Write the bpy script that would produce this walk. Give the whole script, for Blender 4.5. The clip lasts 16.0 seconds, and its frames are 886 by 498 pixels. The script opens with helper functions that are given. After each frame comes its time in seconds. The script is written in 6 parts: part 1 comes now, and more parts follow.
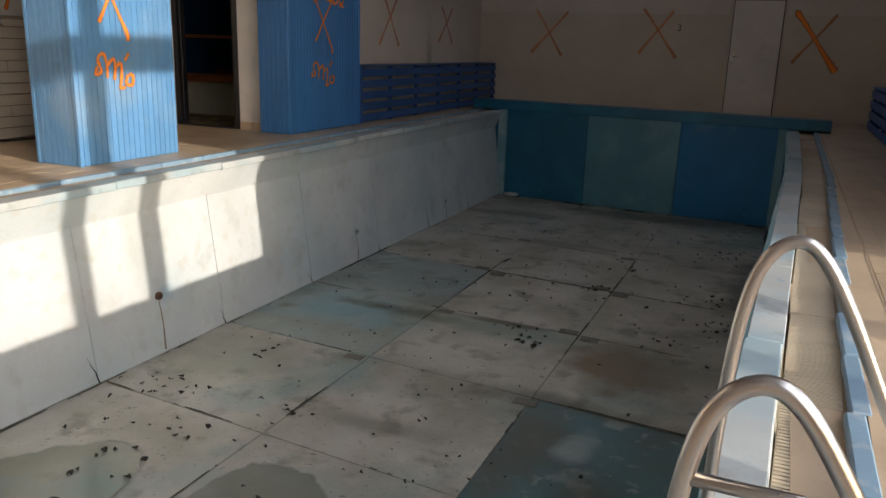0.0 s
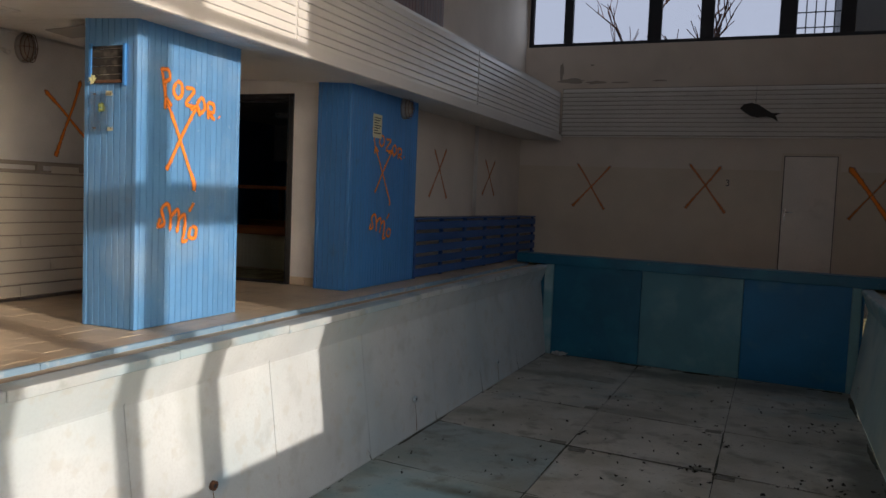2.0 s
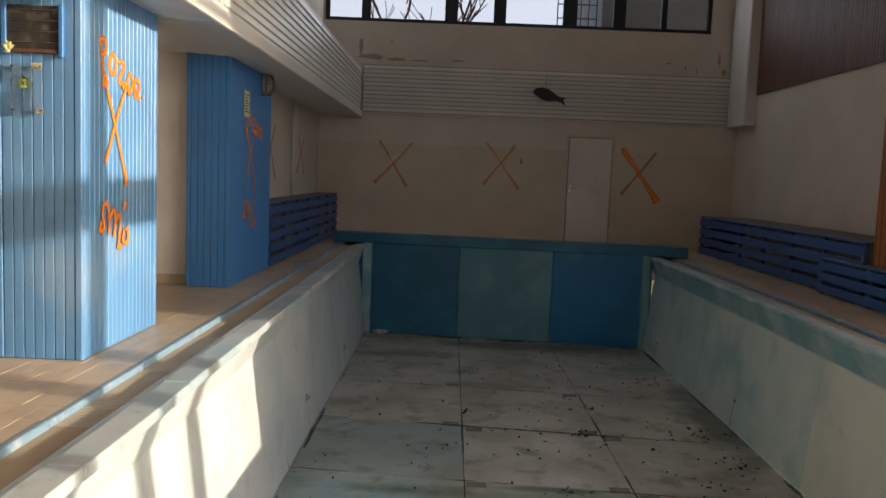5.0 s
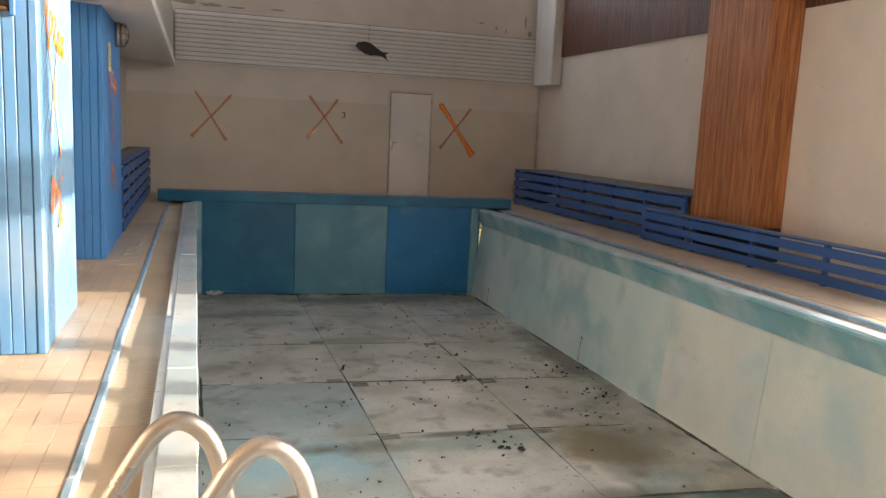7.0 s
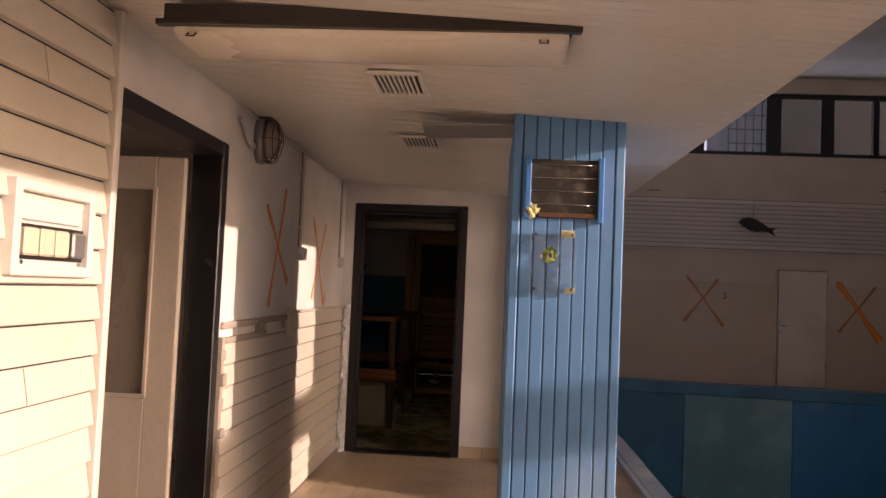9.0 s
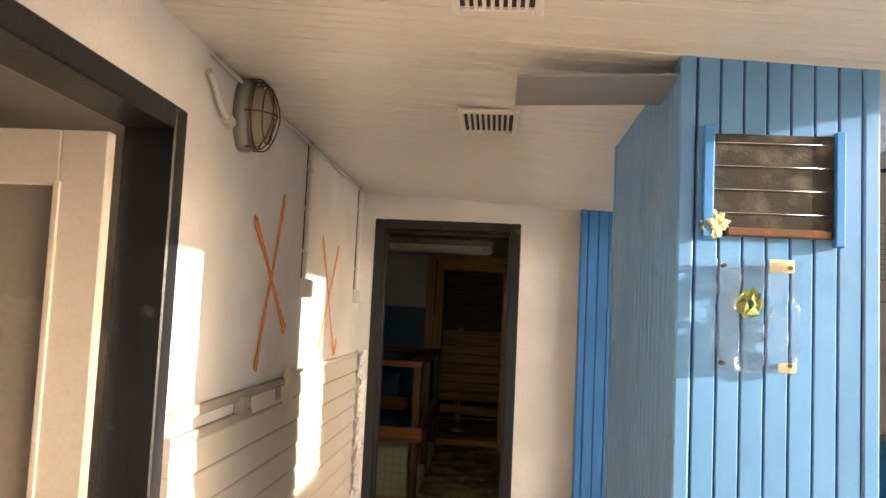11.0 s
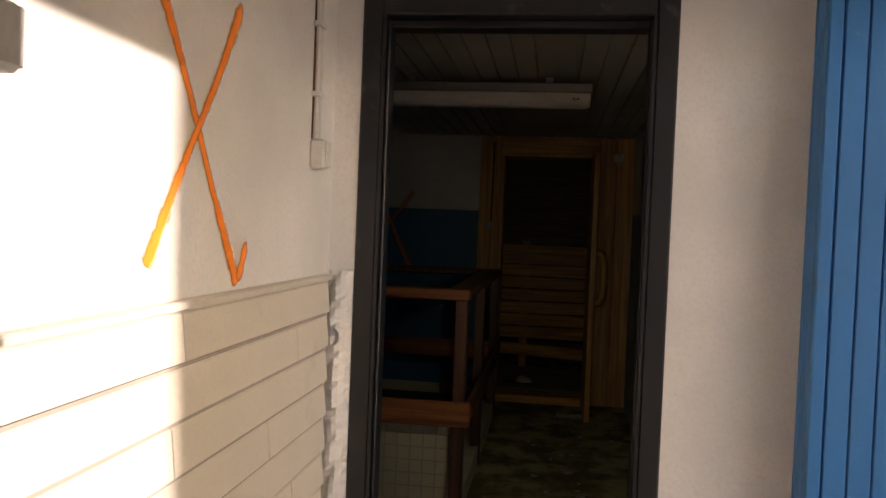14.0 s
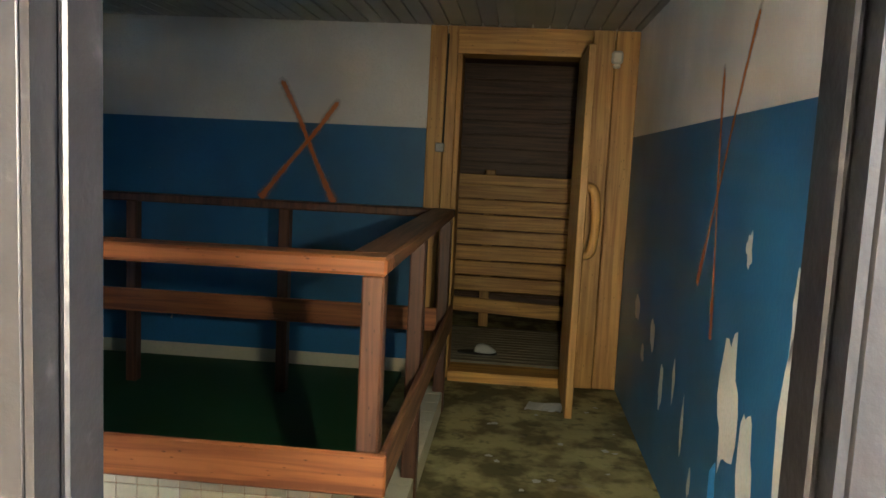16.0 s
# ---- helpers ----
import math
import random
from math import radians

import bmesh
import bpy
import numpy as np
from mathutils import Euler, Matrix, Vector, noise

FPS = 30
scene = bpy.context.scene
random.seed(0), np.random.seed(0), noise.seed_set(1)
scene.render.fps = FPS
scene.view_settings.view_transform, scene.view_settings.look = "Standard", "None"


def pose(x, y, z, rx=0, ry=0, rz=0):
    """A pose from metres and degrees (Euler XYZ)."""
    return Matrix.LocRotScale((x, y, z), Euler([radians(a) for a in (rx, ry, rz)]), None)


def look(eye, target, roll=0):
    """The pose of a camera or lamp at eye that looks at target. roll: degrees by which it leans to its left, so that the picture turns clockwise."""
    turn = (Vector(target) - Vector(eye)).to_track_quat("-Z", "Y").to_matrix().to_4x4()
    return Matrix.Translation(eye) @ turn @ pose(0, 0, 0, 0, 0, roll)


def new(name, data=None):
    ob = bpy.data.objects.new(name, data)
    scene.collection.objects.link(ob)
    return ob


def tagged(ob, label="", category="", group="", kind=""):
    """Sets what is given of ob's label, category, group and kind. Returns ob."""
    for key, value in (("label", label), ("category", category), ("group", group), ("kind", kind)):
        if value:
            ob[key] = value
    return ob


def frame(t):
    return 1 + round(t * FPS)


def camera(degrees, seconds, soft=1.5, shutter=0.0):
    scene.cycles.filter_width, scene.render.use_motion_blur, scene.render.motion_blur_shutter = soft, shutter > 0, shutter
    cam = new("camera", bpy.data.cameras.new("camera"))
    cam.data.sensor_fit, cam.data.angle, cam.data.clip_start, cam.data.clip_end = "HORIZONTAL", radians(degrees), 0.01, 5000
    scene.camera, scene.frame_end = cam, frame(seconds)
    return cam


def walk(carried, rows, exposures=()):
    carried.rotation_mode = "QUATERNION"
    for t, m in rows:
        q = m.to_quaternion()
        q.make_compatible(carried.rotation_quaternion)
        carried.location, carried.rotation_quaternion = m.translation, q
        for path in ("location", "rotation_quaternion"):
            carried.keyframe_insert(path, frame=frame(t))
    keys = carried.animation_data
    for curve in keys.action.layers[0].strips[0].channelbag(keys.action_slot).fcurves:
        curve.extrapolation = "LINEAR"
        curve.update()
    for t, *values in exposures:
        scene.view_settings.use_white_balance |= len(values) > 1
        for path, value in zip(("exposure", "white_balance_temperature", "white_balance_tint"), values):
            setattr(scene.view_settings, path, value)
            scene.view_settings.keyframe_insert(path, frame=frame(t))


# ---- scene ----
cam = camera(59.2, 16.0)
PATH = [
    (0, (0.859, 0.926, 1.051), (0.104, 2.707, 0.546), 1.8),
    (0.5, (0.634, 0.981, 1.081), (-0.158, 2.759, 0.621), 2.3),
    (1, (0.376, 1.115, 1.088), (-0.476, 2.914, 0.891), 2.4),
    (1.5, (0.083, 1.281, 1.053), (-0.795, 3.073, 0.918), 2.5),
    (2, (-0.201, 1.375, 1.023), (-0.979, 3.213, 0.893), 2.3),
    (2.5, (-0.617, 1.466, 1.029), (-1.137, 3.393, 0.905), 2.3),
    (3, (-0.987, 1.453, 1.054), (-1.274, 3.429, 0.934), 2.4),
    (3.2, (-1.133, 1.4, 1.071), (-1.34, 3.386, 0.952), 2.3),
    (5.3, (-2.441, 1.124, 1.185), (-2.365, 3.11, 0.96), 2.4),
    (5.5, (-2.602, 1.106, 1.221), (-2.424, 3.08, 0.959), 2.4),
    (6, (-2.935, 1.105, 1.243), (-2.473, 3.029, 0.949), 2.7),
    (6.5, (-3.19, 1.097, 1.268), (-2.614, 2.99, 0.973), 2.8),
    (7, (-3.559, 1.147, 1.251), (-2.955, 3.03, 0.955), 2.7),
    (7.5, (-3.921, 1.259, 1.293), (-3.312, 3.141, 0.995), 3.1),
    (8, (-4.179, 1.389, 1.325), (-3.888, 3.344, 1.021), 2.7),
    (8.5, (-4.638, 1.787, 1.38), (-4.615, 3.781, 1.226), 2.4),
    (8.9, (-4.839, 2.007, 1.4), (-4.938, 4.004, 1.454), 2.3),
    (9, (-4.87, 2.074, 1.404), (-5.002, 4.067, 1.504), 2.4),
    (9.2, (-4.949, 2.194, 1.419), (-5.13, 4.18, 1.578), 2.3),
    (11.3, (-5.28, 3.793, 1.523), (-5.417, 5.782, 1.679), 2.7),
    (11.5, (-5.304, 3.952, 1.525), (-5.476, 5.939, 1.683), 2.7),
    (12, (-5.388, 4.387, 1.488), (-5.744, 6.349, 1.651), 2.7),
    (12.5, (-5.438, 4.807, 1.458), (-5.795, 6.767, 1.635), 2.4),
    (13, (-5.461, 5.273, 1.461), (-5.8, 7.235, 1.654), 2.4),
    (13.5, (-5.452, 5.752, 1.436), (-5.814, 7.717, 1.531), 2.4),
    (14, (-5.451, 6.245, 1.376), (-5.728, 8.225, 1.325), 2.3),
    (14.5, (-5.418, 6.671, 1.37), (-5.649, 8.653, 1.239), 2.5),
    (15, (-5.477, 7.093, 1.386), (-5.66, 9.071, 1.146), 2.6),
    (15.5, (-5.487, 7.518, 1.353), (-5.664, 9.497, 1.128), 2.6),
    (16, (-5.5, 7.879, 1.356), (-5.677, 9.858, 1.128), 2.8),
]
EXPOSURES = [
    (0, 0.4, 5800, 11), (0.6, 0.4, 5800, 11), (1.0, 0.1, 5700, 12), (2.0, 0.08, 5700, 12), (3.2, 0.6, 5700, 12),
    (5.3, 0.8, 6200, 10), (5.8, 1.1, 6100, 10), (6.6, 1.85, 6100, 11), (7.7, 2.2, 6400, 14), (8.0, 2.2, 6500, 15),
    (8.5, 1.68, 6650, 19), (8.75, 1.1, 6600, 26), (9.0, 0.6, 6500, 31), (9.2, 0.65, 6500, 30), (11.3, 2.15, 6000, 12), (12.0, 2.1, 5900, 12), (12.5, 1.55, 5700, 11),
    (12.8, 0.8, 6300, 20), (13.0, 0.55, 6500, 22), (13.5, 1.3, 6100, 17), (14.0, 1.4, 5800, 16), (14.5, 1.2, 5500, 14),
    (15.1, 1.85, 5100, 9), (15.5, 2.15, 4800, 6), (15.8, 3.6, 5000, 7), (16, 5.05, 5500, 9),
]
walk(cam, [(t, look(eye, target, roll)) for t, eye, target, roll in PATH], EXPOSURES)

# ---------------------------------------------------------------- light
SUN_SLOPE, SUN_DRIFT = 0.22, 0.25
world = bpy.data.worlds.new("sky")
scene.world = world
world.use_nodes = True
wn = world.node_tree.nodes
sky = wn.new("ShaderNodeTexSky")
sky.sky_type, sky.sun_disc = "NISHITA", False
sky.dust_density, sky.ozone_density = 3.0, 0.8
sky.sun_elevation, sky.sun_rotation = math.atan(SUN_SLOPE), radians(104)
world.node_tree.links.new(sky.outputs[0], wn["Background"].inputs[0])
wn["Background"].inputs[1].default_value = 0.15
sun = new("sun", bpy.data.lights.new("sun", "SUN"))
sun.data.energy, sun.data.angle, sun.data.color = 3.3, radians(0.6), (1.0, 0.83, 0.62)
sun.matrix_world = look((20, -20 * SUN_DRIFT, 20 * SUN_SLOPE), (0, 0, 0))


def window_light(name, place, target, width, height, power, colour):
    lamp = new(name, bpy.data.lights.new(name, "AREA"))
    lamp.data.shape, lamp.data.size, lamp.data.size_y = "RECTANGLE", width, height
    lamp.data.energy, lamp.data.color = power, colour
    lamp.matrix_world = look(place, target)
    return lamp


window_light("daylight_side", (2.95, 2.4, 2.6), (-3, 2.4, 2.0), 5.8, 3.6, 118, (1.0, 0.97, 0.95))
window_light("daylight_end", (-1.2, 15.46, 4.4), (-1.2, 6.0, 3.2), 6.6, 0.95, 14, (0.92, 0.96, 1.0))

torch = new("torch", bpy.data.lights.new("torch", "SPOT"))
torch.data.energy, torch.data.color, torch.data.spot_size, torch.data.spot_blend, torch.data.shadow_soft_size = 2.7, (1.0, 0.86, 0.50), radians(82), 1.0, 0.02
torch.matrix_world = look((-5.36, 8.66, 1.30), (-5.55, 11.2, 0.36))


# ---------------------------------------------------------------- materials
def material(name, colour, rough=0.6, metal=0.0, spots=(), bump=0.15, grain=60.0, vary=0.12, per_object=0.0, marks=()):
    """Base colour with two scales of variation, optional stains [(colour, scale, low, high, strength, seed)],
    single marks [(colour, centre, radii, strength)] with ragged outlines, fine relief."""
    m = bpy.data.materials.new(name)
    m.use_nodes = True
    nt = m.node_tree
    n, l = nt.nodes, nt.links
    b = n["Principled BSDF"]
    b.inputs["Metallic"].default_value = metal
    geo = n.new("ShaderNodeNewGeometry")

    def noise_of(scale, detail=5.0, seed=0.0):
        mp = n.new("ShaderNodeMapping")
        mp.inputs["Location"].default_value = (seed * 7.3, seed * 3.1, seed * 5.7)
        l.new(geo.outputs["Position"], mp.inputs[0])
        t = n.new("ShaderNodeTexNoise")
        t.inputs["Scale"].default_value, t.inputs["Detail"].default_value = scale, detail
        l.new(mp.outputs[0], t.inputs["Vector"])
        return t.outputs["Fac"]

    def mixed(a, c, fac):
        x = n.new("ShaderNodeMix")
        x.data_type = "RGBA"
        l.new(fac, x.inputs[0])
        if isinstance(a, tuple):
            x.inputs[6].default_value = (*a, 1)
        else:
            l.new(a, x.inputs[6])
        if isinstance(c, tuple):
            x.inputs[7].default_value = (*c, 1)
        else:
            l.new(c, x.inputs[7])
        return x.outputs[2]

    def ramp(v, low, high, strength=1.0):
        r = n.new("ShaderNodeMapRange")
        r.inputs[1].default_value, r.inputs[2].default_value, r.inputs[4].default_value = low, high, strength
        l.new(v, r.inputs[0])
        return r.outputs[0]

    dark = tuple(c * (1 - 1.6 * vary) for c in colour)
    lite = tuple(min(1, c * (1 + vary)) for c in colour)
    big = noise_of(1.7, 6, 1)
    col = mixed(dark, lite, ramp(big, 0.3, 0.7))
    fine = noise_of(grain, 4, 2)
    col = mixed(col, tuple(c * 0.82 for c in colour), ramp(fine, 0.45, 0.75, 0.45))
    for c, scale, low, high, strength, seed in spots:
        col = mixed(col, c, ramp(noise_of(scale, 8, seed), low, high, strength))
    for k, (c, centre, radii, strength) in enumerate(marks):
        off, div, size = n.new("ShaderNodeVectorMath"), n.new("ShaderNodeVectorMath"), n.new("ShaderNodeVectorMath")
        off.operation, div.operation, size.operation = "SUBTRACT", "DIVIDE", "LENGTH"
        off.inputs[1].default_value, div.inputs[1].default_value = centre, radii
        l.new(geo.outputs["Position"], off.inputs[0])
        l.new(off.outputs[0], div.inputs[0])
        l.new(div.outputs[0], size.inputs[0])
        rag = n.new("ShaderNodeMath")
        rag.operation = "MULTIPLY_ADD"
        rag.inputs[1].default_value = 2.4
        l.new(noise_of(2.6, 7, 60 + k), rag.inputs[0])
        l.new(size.outputs["Value"], rag.inputs[2])
        inv = n.new("ShaderNodeMath")
        inv.operation = "SUBTRACT"
        inv.inputs[0].default_value = 2.6
        l.new(rag.outputs[0], inv.inputs[1])
        col = mixed(col, c, ramp(inv.outputs[0], 0.1, 1.0, strength))
    if per_object:
        oi = n.new("ShaderNodeObjectInfo")
        hsv = n.new("ShaderNodeHueSaturation")
        l.new(ramp(oi.outputs["Random"], 0, 1, 2 * per_object), hsv.inputs["Value"])
        add = n.new("ShaderNodeMath")
        l.new(hsv.inputs["Value"].links[0].from_socket, add.inputs[0])
        add.inputs[1].default_value = 1 - per_object
        l.new(add.outputs[0], hsv.inputs["Value"])
        l.new(col, hsv.inputs["Color"])
        col = hsv.outputs[0]
    l.new(col, b.inputs["Base Color"])
    rr = n.new("ShaderNodeMapRange")
    rr.inputs[3].default_value, rr.inputs[4].default_value = max(0.05, rough - 0.12), min(1, rough + 0.12)
    l.new(big, rr.inputs[0])
    l.new(rr.outputs[0], b.inputs["Roughness"])
    if bump:
        bp = n.new("ShaderNodeBump")
        bp.inputs["Strength"].default_value, bp.inputs["Distance"].default_value = bump, 0.004
        l.new(fine, bp.inputs["Height"])
        l.new(bp.outputs[0], b.inputs["Normal"])
    return m


def wood(name, light, dark, axis=2, rough=0.5, per_object=0.1, knots=True):
    """Stretched grain along an axis."""
    m = bpy.data.materials.new(name)
    m.use_nodes = True
    n, l = m.node_tree.nodes, m.node_tree.links
    b = n["Principled BSDF"]
    b.inputs["Roughness"].default_value = rough
    geo, mp, t = n.new("ShaderNodeNewGeometry"), n.new("ShaderNodeMapping"), n.new("ShaderNodeTexNoise")
    s = [26.0, 26.0, 26.0]
    s[axis] = 1.1
    mp.inputs["Scale"].default_value = s
    oi = n.new("ShaderNodeObjectInfo")
    cx = n.new("ShaderNodeCombineXYZ")
    for i in range(3):
        l.new(oi.outputs["Random"], cx.inputs[i])
    off = n.new("ShaderNodeVectorMath")
    off.operation = "MULTIPLY_ADD"
    l.new(cx.outputs[0], off.inputs[0])
    off.inputs[1].default_value = (9, 7, 5)
    l.new(geo.outputs["Position"], off.inputs[2])
    l.new(off.outputs[0], mp.inputs[0])
    l.new(mp.outputs[0], t.inputs["Vector"])
    t.inputs["Scale"].default_value, t.inputs["Detail"].default_value, t.inputs["Distortion"].default_value = 1.6, 6, 0.6
    r = n.new("ShaderNodeValToRGB")
    r.color_ramp.elements[0].color, r.color_ramp.elements[0].position = (*dark, 1), 0.36
    r.color_ramp.elements[1].color, r.color_ramp.elements[1].position = (*light, 1), 0.62
    l.new(t.outputs["Fac"], r.inputs[0])
    col = r.outputs[0]
    if knots:
        v = n.new("ShaderNodeTexVoronoi")
        k = n.new("ShaderNodeMapping")
        s2 = [9.0, 9.0, 9.0]
        s2[axis] = 3.6
        k.inputs["Scale"].default_value = s2
        l.new(off.outputs[0], k.inputs[0])
        l.new(k.outputs[0], v.inputs["Vector"])
        mr = n.new("ShaderNodeMapRange")
        mr.inputs[1].default_value, mr.inputs[2].default_value, mr.inputs[3].default_value, mr.inputs[4].default_value = 0.05, 0.14, 0.8, 0.0
        l.new(v.outputs["Distance"], mr.inputs[0])
        x = n.new("ShaderNodeMix")
        x.data_type = "RGBA"
        l.new(mr.outputs[0], x.inputs[0])
        l.new(col, x.inputs[6])
        x.inputs[7].default_value = (*[c * 0.35 for c in dark], 1)
        col = x.outputs[2]
    hsv = n.new("ShaderNodeHueSaturation")
    mr = n.new("ShaderNodeMapRange")
    mr.inputs[3].default_value, mr.inputs[4].default_value = 1 - per_object, 1 + per_object
    l.new(oi.outputs["Random"], mr.inputs[0])
    l.new(mr.outputs[0], hsv.inputs["Value"])
    l.new(col, hsv.inputs["Color"])
    l.new(hsv.outputs[0], b.inputs["Base Color"])
    bp = n.new("ShaderNodeBump")
    bp.inputs["Strength"].default_value, bp.inputs["Distance"].default_value = 0.2, 0.003
    l.new(t.outputs["Fac"], bp.inputs["Height"])
    l.new(bp.outputs[0], b.inputs["Normal"])
    return m


GRIME = (0.10, 0.085, 0.06)
PLASTER = material("plaster", (0.72, 0.64, 0.56), 0.85, spots=[((0.56, 0.47, 0.38), 0.6, 0.5, 0.8, 0.3, 3), ((0.40, 0.34, 0.28), 7, 0.68, 0.76, 0.25, 4), ((0.45, 0.37, 0.30), 22, 0.70, 0.74, 0.5, 45)], grain=90, vary=0.05)
PLASTER_LOW = material("oil_painted_plaster", (0.66, 0.57, 0.46), 0.55, spots=[((0.52, 0.42, 0.32), 0.9, 0.5, 0.75, 0.4, 5), ((0.40, 0.33, 0.26), 18, 0.70, 0.75, 0.4, 46)], grain=60, vary=0.05)
PLASTER_WHITE = material("white_plaster", (0.76, 0.73, 0.70), 0.85, spots=[((0.55, 0.52, 0.5), 2.2, 0.6, 0.8, 0.3, 6)], grain=80, bump=0.25)
SIDING = material("cream_siding", (0.68, 0.62, 0.53), 0.42, spots=[((0.45, 0.40, 0.33), 5, 0.62, 0.78, 0.35, 7)], grain=120, vary=0.05, per_object=0.03, bump=0.05)
STRIP_WHITE = material("white_pvc_strip", (0.74, 0.71, 0.67), 0.34, spots=[((0.5, 0.46, 0.40), 3, 0.6, 0.8, 0.3, 8)], grain=120, vary=0.04, per_object=0.02, bump=0.04)
BLUE = material("blue_cladding_paint", (0.055, 0.22, 0.56), 0.42, spots=[((0.06, 0.15, 0.30), 6, 0.62, 0.75, 0.4, 9), ((0.30, 0.42, 0.58), 18, 0.7, 0.78, 0.35, 10)], grain=140, vary=0.07, per_object=0.06, bump=0.1)
# paler copy of BLUE: sunlight on the first pillar is put into its colour
BLUE_SUNLIT = material("sunlit_blue_paint", (0.115, 0.285, 0.56), 0.42, spots=[((0.08, 0.17, 0.32), 6, 0.62, 0.75, 0.35, 9), ((0.34, 0.46, 0.60), 1.6, 0.5, 0.75, 0.45, 63), ((0.36, 0.48, 0.62), 18, 0.68, 0.78, 0.4, 10)], grain=140, vary=0.07, per_object=0.06, bump=0.1)
BLUE_DEEP = material("blue_bench_paint", (0.035, 0.10, 0.30), 0.5, spots=[((0.07, 0.08, 0.1), 5, 0.6, 0.8, 0.5, 11)], grain=140, per_object=0.12)
BLUE_EDGE = material("blue_edge_paint", (0.23, 0.35, 0.47), 0.55, spots=[((0.5, 0.52, 0.52), 9, 0.55, 0.7, 0.7, 12), (GRIME, 4, 0.6, 0.8, 0.5, 13)])
GROOVE = material("dark_joint", (0.03, 0.035, 0.045), 0.9)
DARK_BLUE_GAP = material("cladding_backing", (0.03, 0.09, 0.22), 0.8)
BLACK = material("black_door_paint", (0.012, 0.012, 0.014), 0.4, spots=[((0.09, 0.08, 0.08), 16, 0.66, 0.74, 0.5, 14)], grain=50, bump=0.3)
TILE = material("terracotta_floor_tile", (0.59, 0.46, 0.32), 0.4, spots=[((0.28, 0.17, 0.10), 2.2, 0.52, 0.75, 0.5, 15), ((0.58, 0.45, 0.34), 5, 0.62, 0.75, 0.5, 16)], grain=80, per_object=0.035)
GROUT = material("floor_grout", (0.52, 0.40, 0.275), 0.9)
GRATE = material("ribbed_gutter_tile", (0.56, 0.48, 0.36), 0.55, spots=[((0.3, 0.24, 0.17), 4, 0.55, 0.75, 0.5, 17)], grain=80)
COPING = material("grey_white_coping", (0.50, 0.54, 0.55), 0.6, spots=[((0.32, 0.45, 0.52), 1.6, 0.45, 0.62, 0.75, 19), ((0.22, 0.22, 0.19), 5, 0.57, 0.72, 0.6, 18), ((0.2, 0.34, 0.5), 9, 0.64, 0.72, 0.6, 57)], grain=70)
POOL_WALL = material("pale_pool_coating", (0.62, 0.655, 0.67), 0.5, spots=[((0.44, 0.55, 0.60), 0.9, 0.46, 0.68, 0.55, 20), ((0.34, 0.37, 0.36), 3.2, 0.58, 0.74, 0.45, 21), ((0.50, 0.50, 0.46), 8, 0.56, 0.66, 0.4, 61)], grain=50, vary=0.07, marks=[((0.18, 0.36, 0.52), (-3.62, 5.62, -0.98), (0.3, 0.12, 0.10), 0.6), ((0.46, 0.50, 0.50), (-3.6, 5.4, -0.5), (0.3, 0.14, 0.35), 0.6)])
POOL_WALL_TEAL = material("teal_pool_coating", (0.48, 0.63, 0.63), 0.5, spots=[((0.62, 0.68, 0.64), 0.7, 0.45, 0.62, 0.8, 22), ((0.16, 0.36, 0.40), 1.6, 0.52, 0.7, 0.55, 23)], grain=50, vary=0.06)
POOL_WALL_PALE = material("bleached_pool_coating", (0.66, 0.68, 0.63), 0.5, spots=[((0.40, 0.56, 0.57), 1.3, 0.54, 0.72, 0.7, 51), ((0.42, 0.42, 0.36), 4, 0.66, 0.76, 0.4, 52)], grain=50, vary=0.06)
POOL_RIM = material("teal_pool_rim", (0.20, 0.39, 0.44), 0.5, spots=[((0.5, 0.58, 0.58), 2, 0.45, 0.65, 0.8, 24)], grain=60)
END_DARK = material("dark_teal_end_panel", (0.02, 0.14, 0.245), 0.4, spots=[((0.035, 0.24, 0.35), 1.5, 0.5, 0.7, 0.6, 25), ((0.3, 0.4, 0.42), 7, 0.68, 0.76, 0.4, 26)])
END_PALE = material("faded_teal_end_panel", (0.10, 0.265, 0.33), 0.5, spots=[((0.22, 0.37, 0.42), 2, 0.48, 0.68, 0.6, 27)])
END_BLUE = material("blue_end_panel", (0.012, 0.165, 0.38), 0.4, spots=[((0.10, 0.28, 0.36), 2, 0.56, 0.76, 0.6, 28)])
FLOOR_SPOTS = [((0.30, 0.285, 0.21), 1.3, 0.44, 0.66, 0.6, 29), ((0.12, 0.125, 0.085), 1.1, 0.58, 0.70, 0.55, 30), ((0.20, 0.19, 0.14), 0.55, 0.54, 0.62, 0.35, 43), ((0.16, 0.30, 0.33), 0.8, 0.56, 0.68, 0.5, 44), ((0.05, 0.05, 0.045), 14, 0.68, 0.72, 0.7, 31), ((0.52, 0.54, 0.52), 5, 0.6, 0.7, 0.35, 41), ((0.17, 0.16, 0.12), 3.4, 0.55, 0.68, 0.6, 55), ((0.09, 0.09, 0.075), 34, 0.62, 0.72, 0.5, 56)]
